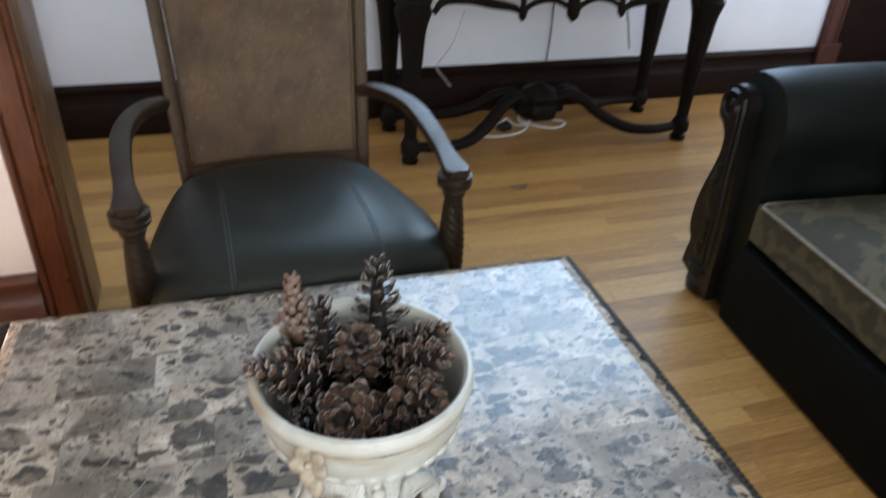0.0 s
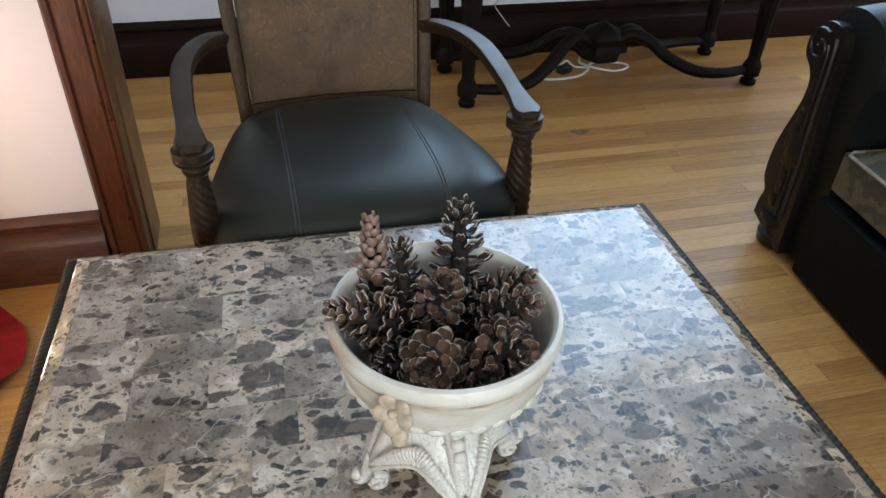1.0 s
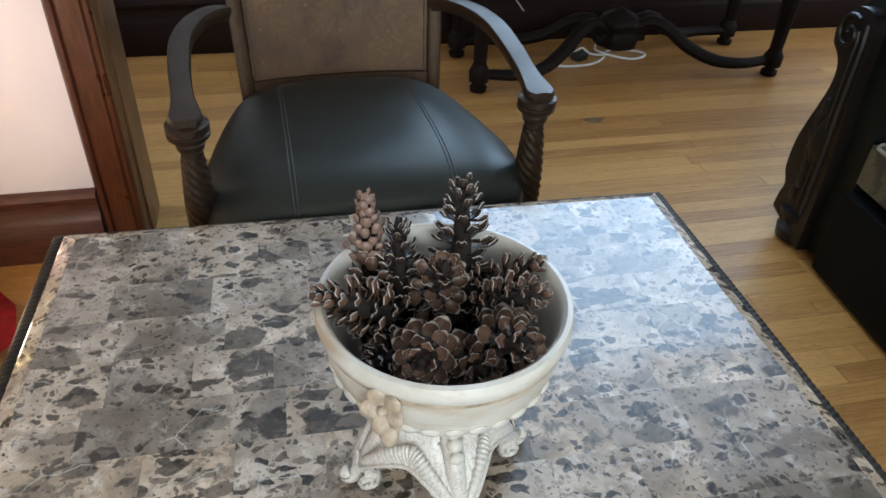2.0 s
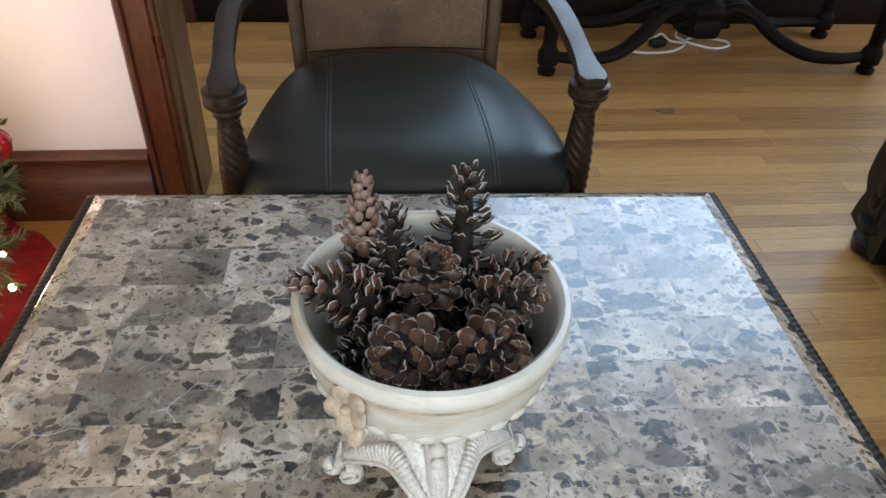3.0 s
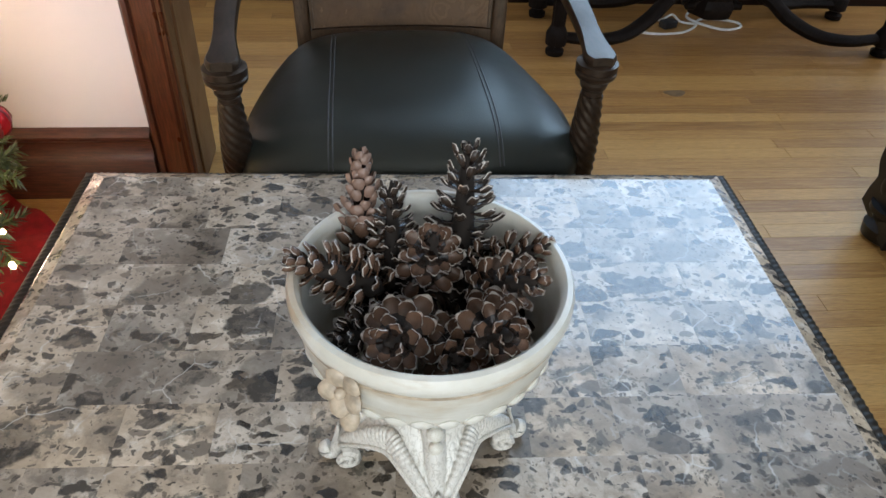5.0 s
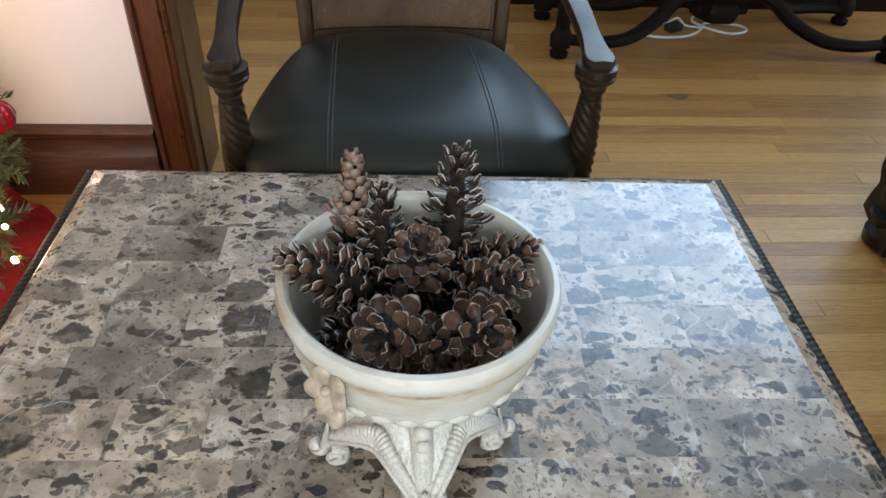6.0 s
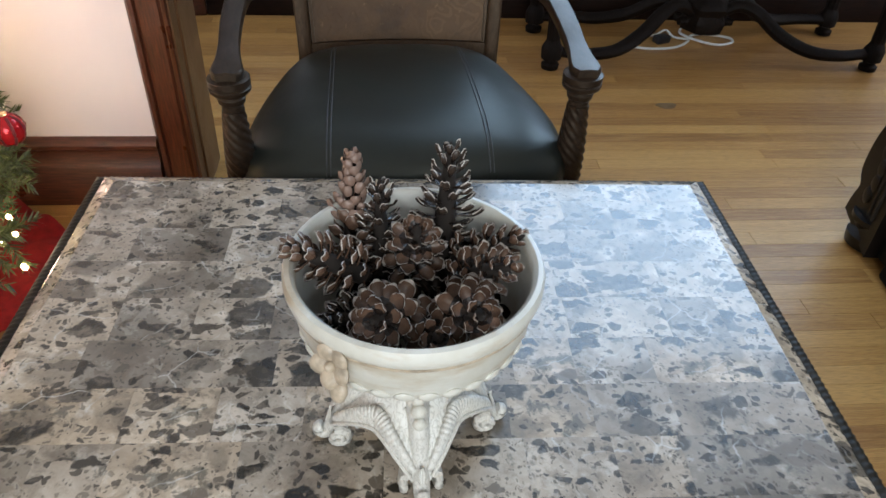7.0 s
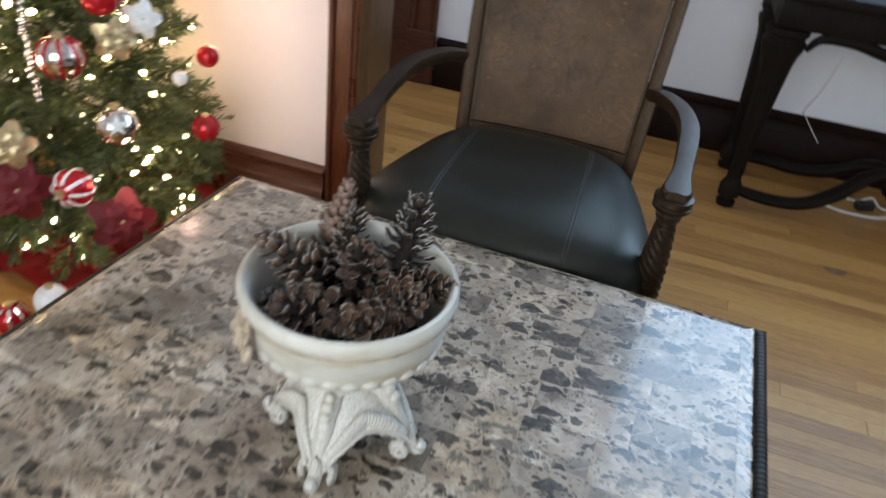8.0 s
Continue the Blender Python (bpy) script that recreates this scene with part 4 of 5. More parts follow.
for k in range(4):
    turn = Matrix.Rotation(math.pi / 2 * k, 4, "Z")
    turn2 = Matrix.Rotation(math.pi / 2 * k + math.pi / 4, 4, "Z")
    # hollow side between two feet, arched below, with a broad fluted band along the arch
    bm = bmesh.new()
    for inset in (0.0, 0.010):
        rows = []
        for j in range(15):
            v = j / 14
            row = []
            for i in range(97):
                u = -1 + 2 * i / 96
                low = 0.012 + 0.052 * (1 - abs(u) ** 2.2) ** 0.75
                z = 0.114 + (low - 0.114) * v
                ang = u * math.pi / 4
                corner = 0.038 + 0.062 * v ** 1.05
                mid = 0.033 + 0.036 * v ** 0.9
                r = mid + (corner - mid) * abs(u) ** 1.6 - inset
                if not inset:
                    fluted = max(0.0, min(1.0, (v - 0.52) / 0.08)) * max(0.0, min(1.0, (0.97 - v) / 0.1))
                    r += fluted * (0.0014 + 0.0024 * abs(math.sin(u * 23)) + 0.003 * math.sin(math.pi * max(0.0, v - 0.52) / 0.48))
                    r += 0.0018 * math.exp(-((v - 0.46) / 0.05) ** 2)
                row.append(bm.verts.new(turn2 @ Vector((r * math.cos(ang), r * math.sin(ang), z))))
            rows.append(row)
        for a, b in zip(rows, rows[1:]):
            for i in range(96):
                bm.faces.new((a[i], a[i + 1], b[i + 1], b[i]) if inset else (a[i], b[i], b[i + 1], a[i + 1]))
    bmesh.ops.bridge_loops(bm, edges=[e for e in bm.edges if len(e.link_faces) == 1])
    bmesh.ops.recalc_face_normals(bm, faces=bm.faces)
    part("side_panel", bm, "bowl_carved", base, "fluted arched side")
    # broad gadrooned roll over the arch, and a fine bead along each of its edges
    rolls = []
    for off in (0.0, 0.0125, 0.025):
        line = []
        for i in range(121):
            u = (-1 + 2 * i / 120) * 0.88
            low = 0.016 + 0.050 * (1 - abs(u) ** 2.2) ** 0.75
            ang = u * math.pi / 4 * 0.95
            r = 0.0700 + 0.033 * abs(u) ** 1.6 - off * (0.75 - 0.15 * abs(u))
            line.append(turn2 @ Vector((r * math.cos(ang), r * math.sin(ang), low + off * (0.40 + 0.60 * (1 - abs(u))))))
        rolls.append(line)
    fat = [(0.0050 + 0.0032 * (1 - abs(-1 + 2 * i / 120) ** 2)) * (1 + 0.05 * math.cos(i * 2 * math.pi / 5)) for i in range(121)]
    part("roll", tube(bmesh.new(), rolls[1], fat, 14, 1.75), "bowl_carved", base, "fluted roll over the arch")
    for line, wide in ((rolls[0], 0.0026), (rolls[2], 0.0020)):
        part("arch_bead", tube(bmesh.new(), line[::3], wide, 8), "bowl_carved", base)
    # small leaves that hang below the arch
    for u in (-0.62, -0.42, 0.42, 0.62):
        low = 0.016 + 0.050 * (1 - abs(u) ** 2.2) ** 0.75
        r = 0.0680 + 0.033 * abs(u) ** 1.6
        shared("leaf", carved, "leaf", leaf_mesh, "bowl_carved", base, turn2 @ Matrix.Rotation(u * math.pi / 4, 4, "Z") @ pose(r - 0.003, 0, low + 0.004, 0, 168, 0) @ Matrix.Diagonal((0.008, 0.013, 0.014, 1)))
    # corner foot: a tapering shaft that curls outwards
    leg = [(0.034, 0, 0.110), (0.050, 0, 0.098), (0.065, 0, 0.078), (0.077, 0, 0.054), (0.088, 0, 0.031), (0.097, 0, 0.014), (0.104, 0, 0.008), (0.110, 0, 0.010), (0.111, 0, 0.016), (0.107, 0, 0.018)]
    pts = spline([turn @ Vector(p) for p in leg], 4)
    n = len(pts) - 1
    foot = part("scroll_foot", tube(bmesh.new(), pts, [0.0135 - 0.0060 * (i / n) ** 0.8 for i in range(n + 1)], 12), "bowl_carved", bowl, "acanthus leaf foot with a curled tip")
    for r, z, lean, size in ((0.052, 0.080, 4, 0.034), (0.070, 0.054, 8, 0.030), (0.086, 0.027, 16, 0.028)):
        for side in (-1, 0, 1):
            shared("leaf", carved, "leaf", leaf_mesh, "bowl_carved", foot, turn @ pose(r + 0.016 - 0.008 * abs(side), side * size * 0.34, z - 0.004 * abs(side), side * -18, lean - 34, side * 30) @ Matrix.Diagonal((size * 0.36, size * 0.42, size * (0.92 - 0.2 * abs(side)), 1)))
    # volutes either side of the toe
    for side in (-1, 1):
        curl = [turn @ Vector((0.088, side * (0.014 + 0.004 * j / 16), 0.0175)) + turn @ Vector(((0.0132 - 0.00065 * j) * math.cos(0.62 * j + 1.2), side * 0.004, (0.0132 - 0.00065 * j) * math.sin(0.62 * j + 1.2))) for j in range(17)]
        part("volute", tube(bmesh.new(), curl, [0.0060 - 0.00012 * j for j in range(17)], 8), "bowl_carved", foot)
    for r, z, size in ((0.047, 0.104, 0.0095), (0.055, 0.092, 0.0085), (0.040, 0.114, 0.0075)):
        shared("bud", carved, "bud", lambda: blob(0.8, 1, 1), "bowl", base, turn @ Matrix.Translation((r + 0.014, 0, z)) @ Matrix.Diagonal((size, size, size, 1)))
    for side in (-1, 1):
        shared("leaf", carved, "leaf", leaf_mesh, "bowl_carved", base, turn2 @ pose(0.045, side * 0.013, 0.090, side * -38, -24, side * 18) @ Matrix.Diagonal((0.010, 0.012, 0.022, 1)))
# rosettes applied to opposite sides
for angle in (-131, 49):
    m = Matrix.Rotation(radians(angle), 4, "Z") @ pose(0.127, 0, 0.232, 0, 72, 0) @ Matrix.Diagonal((0.86, 0.86, 1, 1))
    flower = thing("rosette", m, "", "")
    flower.parent = bowl
    for k in range(5):
        bm = bmesh.new()
        bmesh.ops.create_icosphere(bm, subdivisions=2, radius=1, matrix=Matrix.Rotation(2 * math.pi * k / 5, 4, "Z") @ pose(0.012, 0, 0.006, 0, -20, 0) @ Matrix.Diagonal((0.016, 0.013, 0.005, 1)))
        part("petal", bm, "bowl_tan", flower)
    bm = bmesh.new()
    for dx, dz in ((0.022, 0.0), (0.036, -0.004)):
        bmesh.ops.create_icosphere(bm, subdivisions=2, radius=1, matrix=pose(dx, 0.006 if dz else -0.004, dz) @ Matrix.Diagonal((0.016, 0.012, 0.006, 1)))
    bmesh.ops.create_icosphere(bm, subdivisions=2, radius=0.006, matrix=Matrix.Translation((0, 0, 0.01)))
    part("bud", bm, "bowl_tan", flower)

# ---- pine cones ----


def scale_mesh(broad):
    """One woody scale of length 1 along x: narrow stalk, rounded spoon, thin pale rim."""
    bm = bmesh.new()
    across = (-1, -0.86, -0.45, 0, 0.45, 0.86, 1)
    layers = ([], [])
    for f, w, lift in ((0.0, 0.16, 0.0), (0.30, 0.34, -0.02), (0.52, 0.70, -0.05), (0.68, 0.95, -0.06), (0.80, 1.0, -0.03), (0.92, 0.84, 0.03), (1.0, 0.52, 0.09)):
        for under in (0, 1):
            row = []
            for k in across:
                # the outer end is an arc, the sides curl up into a shallow spoon
                x = f - 0.075 * k * k * max(0.0, (f - 0.6) / 0.4)
                z = lift + 0.34 * broad * w * k * k * (0.4 + 0.6 * f) - under * (0.045 if 0 < f < 0.95 else 0.03)
                row.append(bm.verts.new((x, k * w * broad * 0.5, z)))
            layers[under].append(row)
    for layer, flip in zip(layers, (False, True)):
        for i, (p, q) in enumerate(zip(layer, layer[1:])):
            for j in range(6):
                verts = (p[j], q[j], q[j + 1], p[j + 1])
                rim = i == 5 or (i > 3 and j in (0, 5))
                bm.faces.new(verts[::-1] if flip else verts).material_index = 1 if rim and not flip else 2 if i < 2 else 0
    top, bottom = layers
    for i in range(6):
        for j in (0, 6):
            bm.faces.new((top[i][j], top[i + 1][j], bottom[i + 1][j], bottom[i][j])).material_index = 1 if i >= 3 else 0
    for j in range(6):
        bm.faces.new((top[6][j], top[6][j + 1], bottom[6][j + 1], bottom[6][j])).material_index = 1
    bmesh.ops.recalc_face_normals(bm, faces=bm.faces)
    return bm


cone_meshes = {}


def pine_cone(seed, base_at, tip_at, width, material, opening, label, count=44, tip="scale_tip", broad=0.95, upper=""):
    """Scales set in a spiral round a tapering core; opening in degrees near the base."""
    rng = random.Random(seed)
    a, b = Vector(base_at), Vector(tip_at)
    length = (b - a).length
    turn = (b - a).to_track_quat("Z", "Y").to_matrix().to_4x4()
    cone = thing("pine_cone", Matrix.Translation(a) @ turn @ Matrix.Rotation(rng.uniform(0, 6), 4, "Z"), label, "pine cone", "pine cones in the bowl")
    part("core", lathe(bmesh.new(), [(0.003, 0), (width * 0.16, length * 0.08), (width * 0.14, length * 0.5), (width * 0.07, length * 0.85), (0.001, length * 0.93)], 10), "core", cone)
    for k in range(count):
        t = (k + 0.5) / count
        z = length * (0.05 + 0.80 * t)
        size = width * 0.55 * (1.0 - 0.50 * t ** 2) * (0.72 + 0.28 * min(1, t * 4)) * rng.uniform(0.86, 1.12)
        rise = 90 - opening * (1.06 - 0.62 * t ** 2) + rng.uniform(-10, 10)
        m = Matrix.Rotation(k * 2.39996 + rng.uniform(-0.16, 0.16), 4, "Z") @ pose(width * 0.05 * (1 - t), 0, z, 0, -rise, rng.uniform(-8, 8)) @ Matrix.Diagonal((size, size * rng.uniform(0.88, 1.12), size, 1))
        skin = upper if upper and t > 0.45 else material
        shared("scale", cone_meshes, (skin, tip, broad), lambda: scale_mesh(broad), [skin, "scale_tan" if skin == "scale_tan" else tip, "scale_root_shade"], cone, m)
    return cone


BROWN, DARK, TAN = "brown open pine cone with frosted scale tips", "dark brown upright open pine cone", "tan half-closed pine cone standing upright"
LOW = "dark pine cone lying low in the bowl"
pine_cone(1, (-0.050, -0.512, 0.668), (-0.048, -0.432, 0.824), 0.064, "scale", 58, TAN, 96, "scale_tip", 0.48, "scale_tan")
pine_cone(2, (0.050, -0.512, 0.665), (0.061, -0.444, 0.840), 0.084, "scale_dark", 96, DARK, 84, "scale_tip", 0.32)
pine_cone(3, (-0.014, -0.530, 0.655), (-0.018, -0.466, 0.806), 0.068, "scale_dark", 94, DARK, 80, "scale_tip", 0.34)
pine_cone(4, (0.014, -0.500, 0.698), (0.023, -0.556, 0.798), 0.068, "scale", 92, BROWN, 38, "scale_tip", 0.46)
pine_cone(5, (-0.002, -0.590, 0.702), (-0.022, -0.656, 0.760), 0.076, "scale", 94, BROWN, 38, "scale_tip", 0.46)
pine_cone(6, (0.064, -0.584, 0.702), (0.082, -0.664, 0.774), 0.074, "scale", 92, BROWN, 38, "scale_tip", 0.46)
pine_cone(7, (0.064, -0.545, 0.715), (0.122, -0.592, 0.774), 0.064, "scale", 86, BROWN, 38, "scale_tip", 0.46)
pine_cone(8, (-0.026, -0.545, 0.716), (-0.117, -0.558, 0.774), 0.068, "scale", 78, BROWN, 46, "scale_tip", 0.46)
pine_cone(9, (0.060, -0.510, 0.706), (0.143, -0.528, 0.764), 0.062, "scale", 76, BROWN, 42, "scale_tip", 0.44)
pine_cone(10, (-0.010, -0.572, 0.690), (-0.074, -0.622, 0.726), 0.062, "scale_dark", 84, LOW, 42, "scale_tip", 0.46)
pine_cone(11, (0.050, -0.555, 0.680), (-0.030, -0.570, 0.692), 0.072, "scale_dark", 80, LOW, 34, "scale_dark", 0.6)
pine_cone(12, (0.090, -0.510, 0.678), (0.020, -0.480, 0.678), 0.070, "scale_dark", 80, LOW, 34, "scale_dark", 0.6)
pine_cone(13, (0.040, -0.594, 0.690), (0.040, -0.664, 0.742), 0.066, "scale", 90, BROWN, 36, "scale_tip", 0.46)
pine_cone(14, (-0.060, -0.505, 0.672), (0.015, -0.545, 0.684), 0.066, "scale_dark", 82, LOW, 36, "scale_dark", 0.6)
pine_cone(15, (0.075, -0.575, 0.672), (0.020, -0.640, 0.690), 0.062, "scale_dark", 82, LOW, 36, "scale_dark", 0.6)
pine_cone(16, (0.095, -0.540, 0.684), (0.080, -0.630, 0.706), 0.058, "scale_dark", 82, LOW, 36, "scale_dark", 0.6)

# ---- christmas tree ----
TREE = Vector((-1.26, 0.20, 0))
tree = thing("christmas_tree", Matrix.Translation(TREE), "green christmas tree with warm white string lights and red ornaments", "tree")
part("trunk", lathe(bmesh.new(), [(0.030, 0.0), (0.026, 0.3), (0.018, 1.2), (0.004, 1.92)], 12), "trunk", tree)
part("stand", lathe(bmesh.new(), [(0.05, 0.0), (0.09, 0.004), (0.09, 0.03), (0.06, 0.05), (0.05, 0.14), (0.032, 0.14)], 24), "black", tree)


def reach(z):
    return min(0.445 * (1 - (z - 0.2) / 1.75), 0.37 + 0.5 * (z - 0.12))


rng = random.Random(21)
verts, faces, tips = [], [], []


def sprig(a, b, length, count):
    """Needles round a twig from a to b."""
    way = (b - a).normalized()
    side = way.orthogonal().normalized()
    for k in range(count):
        t = (k + rng.random()) / count
        p = a.lerp(b, t)
        out = Matrix.Rotation(rng.uniform(0, 6.283), 3, way) @ side
        d = (way * 0.75 + out * 0.8).normalized() * length * rng.uniform(0.7, 1.15) * (1.1 - 0.35 * t)
        w = d.cross(Vector((rng.uniform(-1, 1), rng.uniform(-1, 1), 1))).normalized() * 0.0024
        i = len(verts)
        verts.extend((p - w, p + w, p + d * 0.6 + w * 0.9, p + d, p + d * 0.6 - w * 0.9))
        faces.append((i, i + 1, i + 2, i + 3, i + 4))


z = 0.18
while z < 1.86:
    count = max(5, int(18 * reach(z) / 0.5))
    for k in range(count):
        a = 2 * math.pi * (k + rng.random() * 0.8) / count
        r = reach(z) * rng.uniform(0.80, 1.06)
        root = Vector((0.02 * math.cos(a), 0.02 * math.sin(a), z + 0.06))
        end = Vector((r * math.cos(a), r * math.sin(a), z + rng.uniform(-0.05, 0.03)))
        way = (end - root).normalized()
        side = way.cross(Vector((0, 0, 1))).normalized()
        near = end.x - end.y > -0.15
        sprig(root.lerp(end, 0.25), end, 0.040, 110 if near else 40)
        tips.append(end)
        for t in (0.45, 0.62, 0.78, 0.9):
            for s in (-1, 1):
                p = root.lerp(end, t)
                q = p + (way * 0.75 + side * s * 0.7 + Vector((0, 0, rng.uniform(-0.35, 0.3)))).normalized() * r * (0.46 - 0.22 * t) * rng.uniform(0.8, 1.2)
                sprig(p, q, 0.038, 56 if near else 20)
                tips.append(q)
    z += 0.085
mesh = bpy.data.meshes.new("crown")
mesh.from_pydata([tuple(v) for v in verts], [], faces)
mesh.materials.append(M["pine"])
crown = new("crown", mesh)
crown.parent = tree
tagged(crown, "dense dark green needles", kind="stuff")
# string lights: small warm bulbs near the twig ends
bulbs = {}
places = [t for t in tips if 0.12 < t.z < 1.8]
rng.shuffle(places)
lit = 0
for p in places:
    if lit >= 230:
        break
    if p.z < 0.95 or rng.random() < 0.25:
        shared("bulb", bulbs, "bulb", lambda: blob(0.0066, 0.0066, 0.0088), "bulb", tree, Matrix.Translation(p * rng.uniform(0.93, 1.0)) @ pose(0, 0, 0, rng.uniform(0, 90), 0, rng.uniform(0, 360)))
        lit += 1
# the string lights' warm glow
for x, y, z in ((-0.82, 0.30, 0.42), (-0.90, 0.42, 0.62), (-0.76, -0.02, 0.42), (-1.02, -0.14, 0.66), (-0.98, 0.36, 0.95)):
    lamp = bpy.data.lights.new("string_light", "POINT")
    lamp.energy, lamp.color, lamp.shadow_soft_size = 0.82, (1.0, 0.64, 0.50), 0.03
    new("string_light", lamp).matrix_world = Matrix.Translation((x, y, z))


def ornament(at, radius, material, label, stripes="", tilt=0):
    ob = thing("ornament", Matrix.Translation(at) @ pose(0, 0, 0, tilt, tilt * 0.6, 0), label, "ornament", "ornaments on the tree")
    ball = part("ball", lathe(bmesh.new(), [(radius * math.sin(math.pi * max(0.02, min(0.98, k / 16))), -radius * math.cos(math.pi * k / 16)) for k in range(17)], 28), material, ob)
    part("cap", lathe(bmesh.new(), [(radius * 0.26, radius * 0.93), (radius * 0.26, radius * 1.12), (radius * 0.1, radius * 1.14)], 12), "gold", ob, "small gold cap")
    if stripes:
        for k in range(8):
            band = [(Matrix.Rotation(math.pi / 4 * k, 3, "Z") @ Vector((radius * 1.012 * math.sin(math.pi * (0.14 + 0.72 * j / 12)), 0, -radius * 1.012 * math.cos(math.pi * (0.14 + 0.72 * j / 12))))) for j in range(13)]
            part("stripe", tube(bmesh.new(), band, radius * 0.10, 6, 0.5), stripes, ball)
    return ob


ornament((-0.909, -0.076, 0.692), 0.046, "silver", "silver glass ball ornament with red vertical stripes", "red_gloss")
star_ball = ornament((-0.838, -0.021, 0.533), 0.047, "silver", "silver glass ball ornament with a frosted star")
ornament((-0.851, 0.336, 0.597), 0.029, "red_gloss", "glossy red ball ornament")
ornament((-0.844, 0.299, 0.411), 0.036, "red_gloss", "dark red faceted ornament", "red_petal")
ornament((-0.872, -0.139, 0.418), 0.043, "red_gloss", "red ball ornament with white swirls", "frost", 80)
ornament((-0.886, -0.244, 0.168), 0.038, "frost", "white glass ornament near the skirt")
ornament((-0.904, 0.048, 0.793), 0.040, "red_gloss", "glossy red ball ornament")
ornament((-0.820, 0.184, 0.590), 0.018, "frost", "small white glitter ball ornament")
ornament((-0.967, -0.291, 0.115), 0.040, "red_gloss", "red and silver ornament low on the tree", "silver")
STAR = Vector((0.64, -0.65, 0.40))
for k in range(5):
    ray = prism(bmesh.new(), [(-0.009, 0), (0, 0.026), (0.009, 0)], lambda u, v, w: Matrix.Rotation(2 * math.pi * k / 5, 3, "Z") @ Vector((u, v, w - 0.3 * v * v / 0.026)), 0.004)
    part("star_ray", ray, "frost", star_ball, "", False, Matrix.Translation(STAR * 0.0475) @ STAR.to_track_quat("Z", "Y").to_matrix().to_4x4())


def poinsettia(at, size, material, label, facing):
    ob = thing("poinsettia", Matrix.Translation(at) @ facing.to_track_quat("Z", "Y").to_matrix().to_4x4(), label, "flower")
    for k in range(10):
        bm = bmesh.new()
        rows = []
        for j in range(7):
            t = j / 6
            w = size * 0.36 * math.sin(math.pi * (0.10 + 0.84 * t)) ** 0.6
            zz = size * (0.10 * math.sin(t * 3) + (0.10 if k > 4 else 0)) - size * 0.25 * t * t
            rows.append([bm.verts.new((size * t, -w, zz)), bm.verts.new((size * t, 0, zz - size * 0.06)), bm.verts.new((size * t, w, zz)), bm.verts.new((size * t, 0, zz - size * 0.09))])
        grid_faces(bm, rows, True, True)
        part("petal", bm, material, ob, m=Matrix.Rotation(2 * math.pi * k / 5 + (0.63 if k > 4 else 0), 4, "Z") @ Matrix.Diagonal((0.72, 0.72, 1, 1) if k > 4 else (1, 1, 1, 1)))
    part("centre", blob(size * 0.1, size * 0.1, size * 0.1), "gold", ob)
    return ob


OUT = Vector((0.75, -0.6, 0.2))
poinsettia((-0.815, -0.070, 0.312), 0.080, "red_petal", "red velvet poinsettia flower on the tree", OUT)
poinsettia((-0.970, -0.200, 0.411), 0.080, "red_petal", "red velvet poinsettia flower on the tree", OUT)
poinsettia((-0.869, 0.040, 0.710), 0.050, "gold", "gold ribbon flower on the tree", OUT)
poinsettia((-0.974, -0.192, 0.512), 0.055, "gold", "gold ribbon flower on the tree", OUT)
poinsettia((-0.856, 0.118, 0.740), 0.045, "frost", "white glitter flower on the tree", OUT)
garland = thing("icicle", Matrix.Translation((-0.967, -0.102, 0.588)), "hanging silver beaded icicle", "ornament")
for k in range(16):
    shared("bead", bulbs, "icicle", lambda: blob(0.006, 0.006, 0.008), "silver", garland, Matrix.Translation((0.004 * math.sin(k), 0.003 * math.cos(k * 2), 0.014 * k)))
# red skirt spread in soft folds round the stand
bm = bmesh.new()
rings = []
for j in range(10):
    t = j / 9
    ring = []
    for k in range(96):
        a = 2 * math.pi * k / 96
        r = 0.10 + (0.25 + 0.014 * math.sin(5 * a)) * t
        zz = 0.016 + 0.020 * (1 - t) + 0.012 * t * (1 + math.sin(13 * a + 4 * t))
        ring.append(bm.verts.new((r * math.cos(a), r * math.sin(a), max(0.004, zz))))
    rings.append(ring)
grid_faces(bm, rings, True, False)
bmesh.ops.solidify(bm, geom=bm.faces[:], thickness=0.003)
tagged(part("tree_skirt", bm, "red_cloth", None, "", True, Matrix.Translation((-1.17, 0.25, 0))), "red felt tree skirt in soft folds on the floor", "tree skirt")

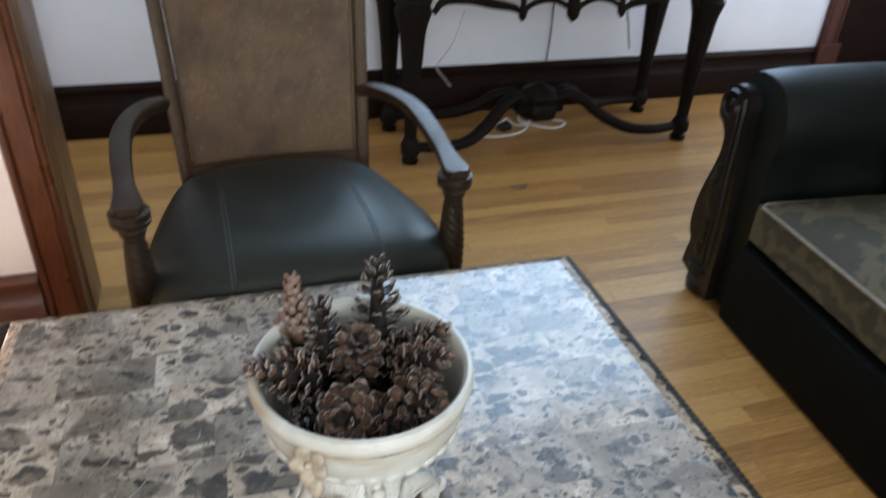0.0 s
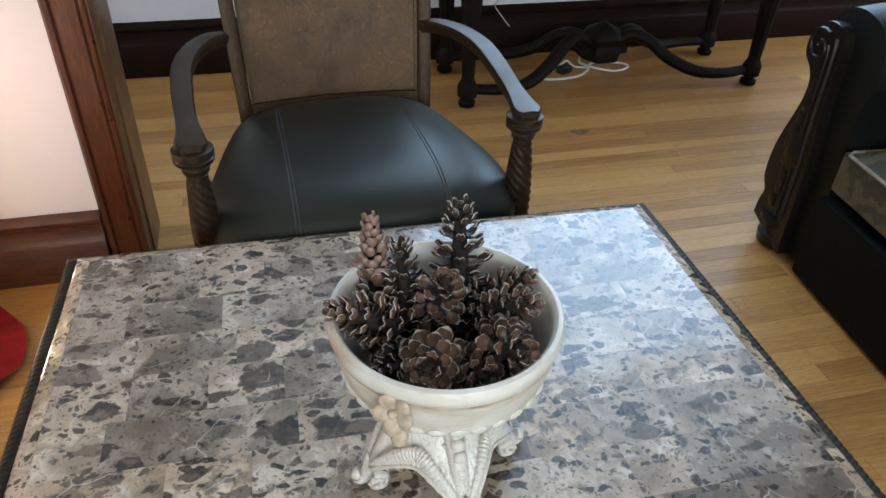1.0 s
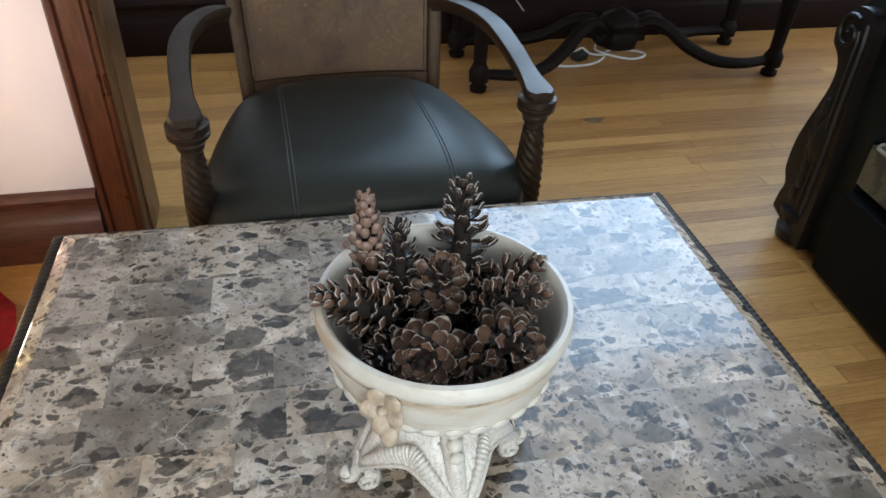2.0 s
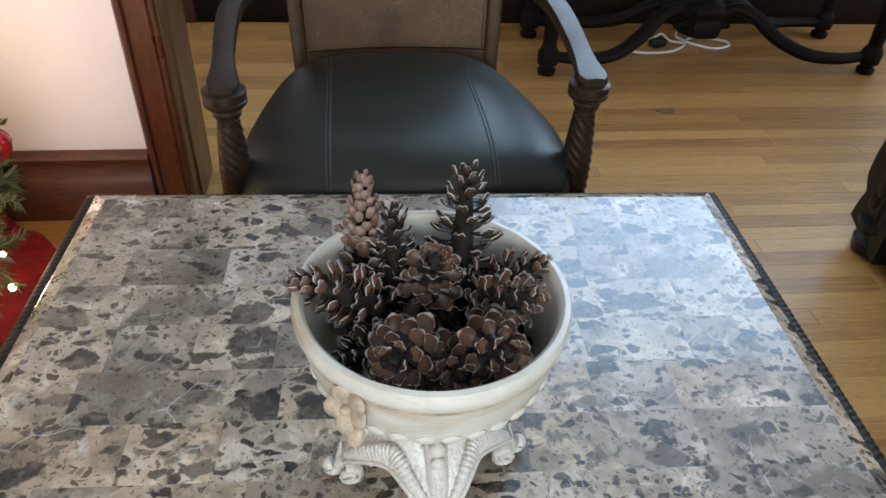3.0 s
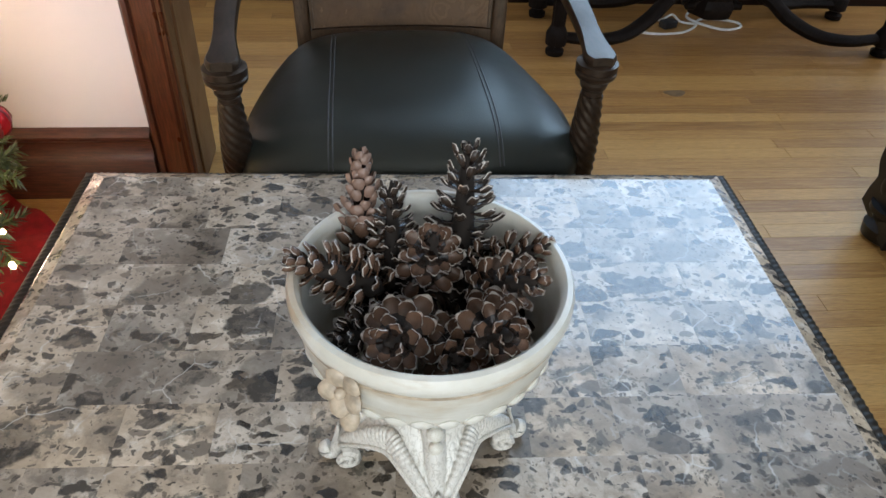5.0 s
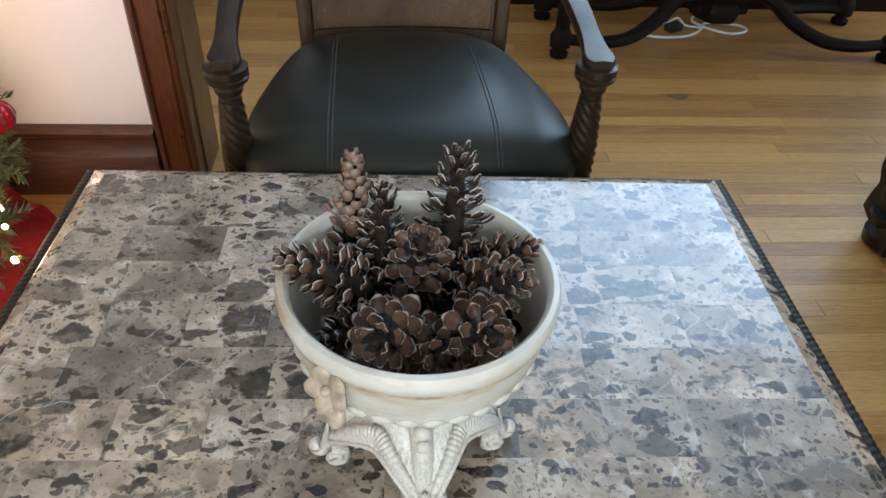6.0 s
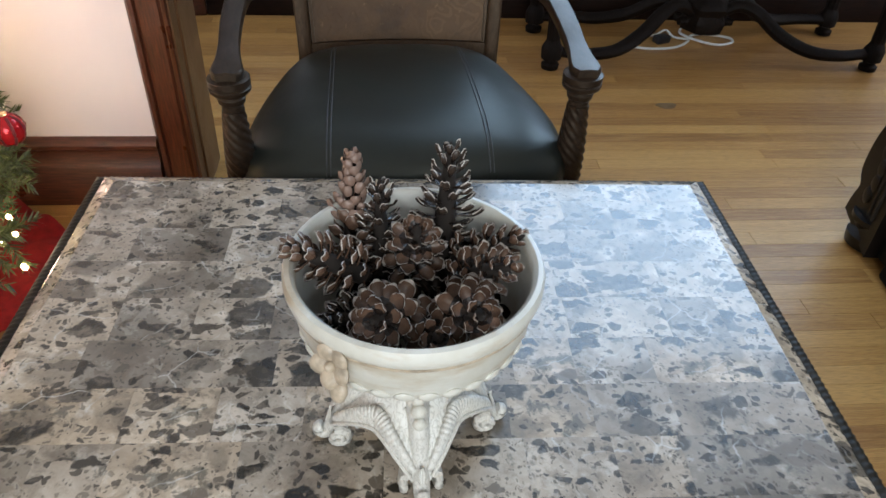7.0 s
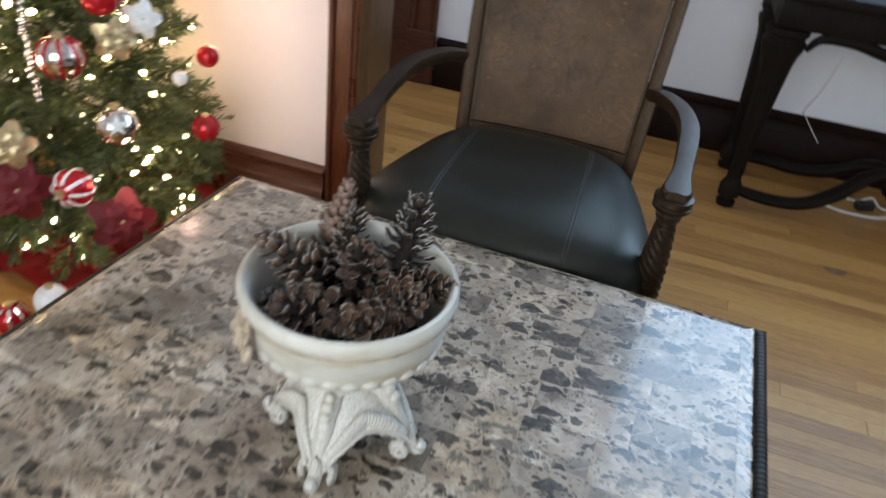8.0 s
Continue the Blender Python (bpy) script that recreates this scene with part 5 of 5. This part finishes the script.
# ---- tabletop tiles ----
rng = random.Random(11)
ZT = TZ - 0.0045
x_lo, x_hi, y_lo, y_hi = -HX + 0.0583, HX - 0.0583, -HY + 0.0583, HY - 0.0583
y = y_hi
while y > y_lo + 0.03:
    deep = 0.055 if y == y_hi else 0.086
    if y - deep < y_lo + 0.03:
        deep = y - y_lo
    x = x_lo
    while x < x_hi - 0.02:
        wide = rng.choice((0.086, 0.11, 0.15, 0.172))
        if x + wide > x_hi - 0.045:
            wide = x_hi - x
        bm = box(bmesh.new(), -wide / 2 + 0.00002, wide / 2 - 0.00002, -deep / 2 + 0.00002, deep / 2 - 0.00002, -0.0045, 0.0045)
        part("tile", bm, "marble", table, "", False, pose(x + wide / 2, y - deep / 2, ZT + rng.uniform(-0.0001, 0.0001)))
        x += wide
    y -= deep

# ---- oak floor ----
floor = structure("floor", box(bmesh.new(), LEFT, RIGHT, -3.0, FAR, -0.06, -0.012), "subfloor", "varnished honey-coloured oak strip floor", "floor")
BOARD = 0.057
meshes = {}
rng = random.Random(3)
far_rest = bmesh.new()
y = FAR - 0.005
while y > -3.0 + BOARD:
    x = LEFT + 0.01 - rng.uniform(0, 0.9)
    while x < RIGHT:
        length = rng.choice((0.6, 0.9, 1.2, 1.5, 1.8))
        a, b = max(x, LEFT), min(x + length, RIGHT)
        if b - a > 0.03:
            if y > -0.55 and a < 3.4 and b > -1.7:
                key = round(b - a, 3)
                if key not in meshes:
                    bm = box(bmesh.new(), -key / 2 + 0.0005, key / 2 - 0.0005, -BOARD / 2 + 0.0002, BOARD / 2 - 0.0002, -0.012, 0)
                    bmesh.ops.bevel(bm, geom=[e for e in bm.edges if min(v.co.z for v in e.verts) > -0.001], offset=0.0004, segments=1, affect="EDGES")
                    ob = part("board", bm, "floor", floor, "", False)
                    meshes[key] = ob.data
                else:
                    ob = new("board", meshes[key])
                    ob.parent = floor
                ob.matrix_basis = pose((a + b) / 2, y - BOARD / 2, 0)
            else:
                box(far_rest, a + 0.0005, b - 0.0005, y - BOARD + 0.0002, y - 0.0002, -0.012, 0)
        x += length
    y -= BOARD
tagged(part("board_rest", far_rest, "floor_rest", floor, "", False), kind="stuff")
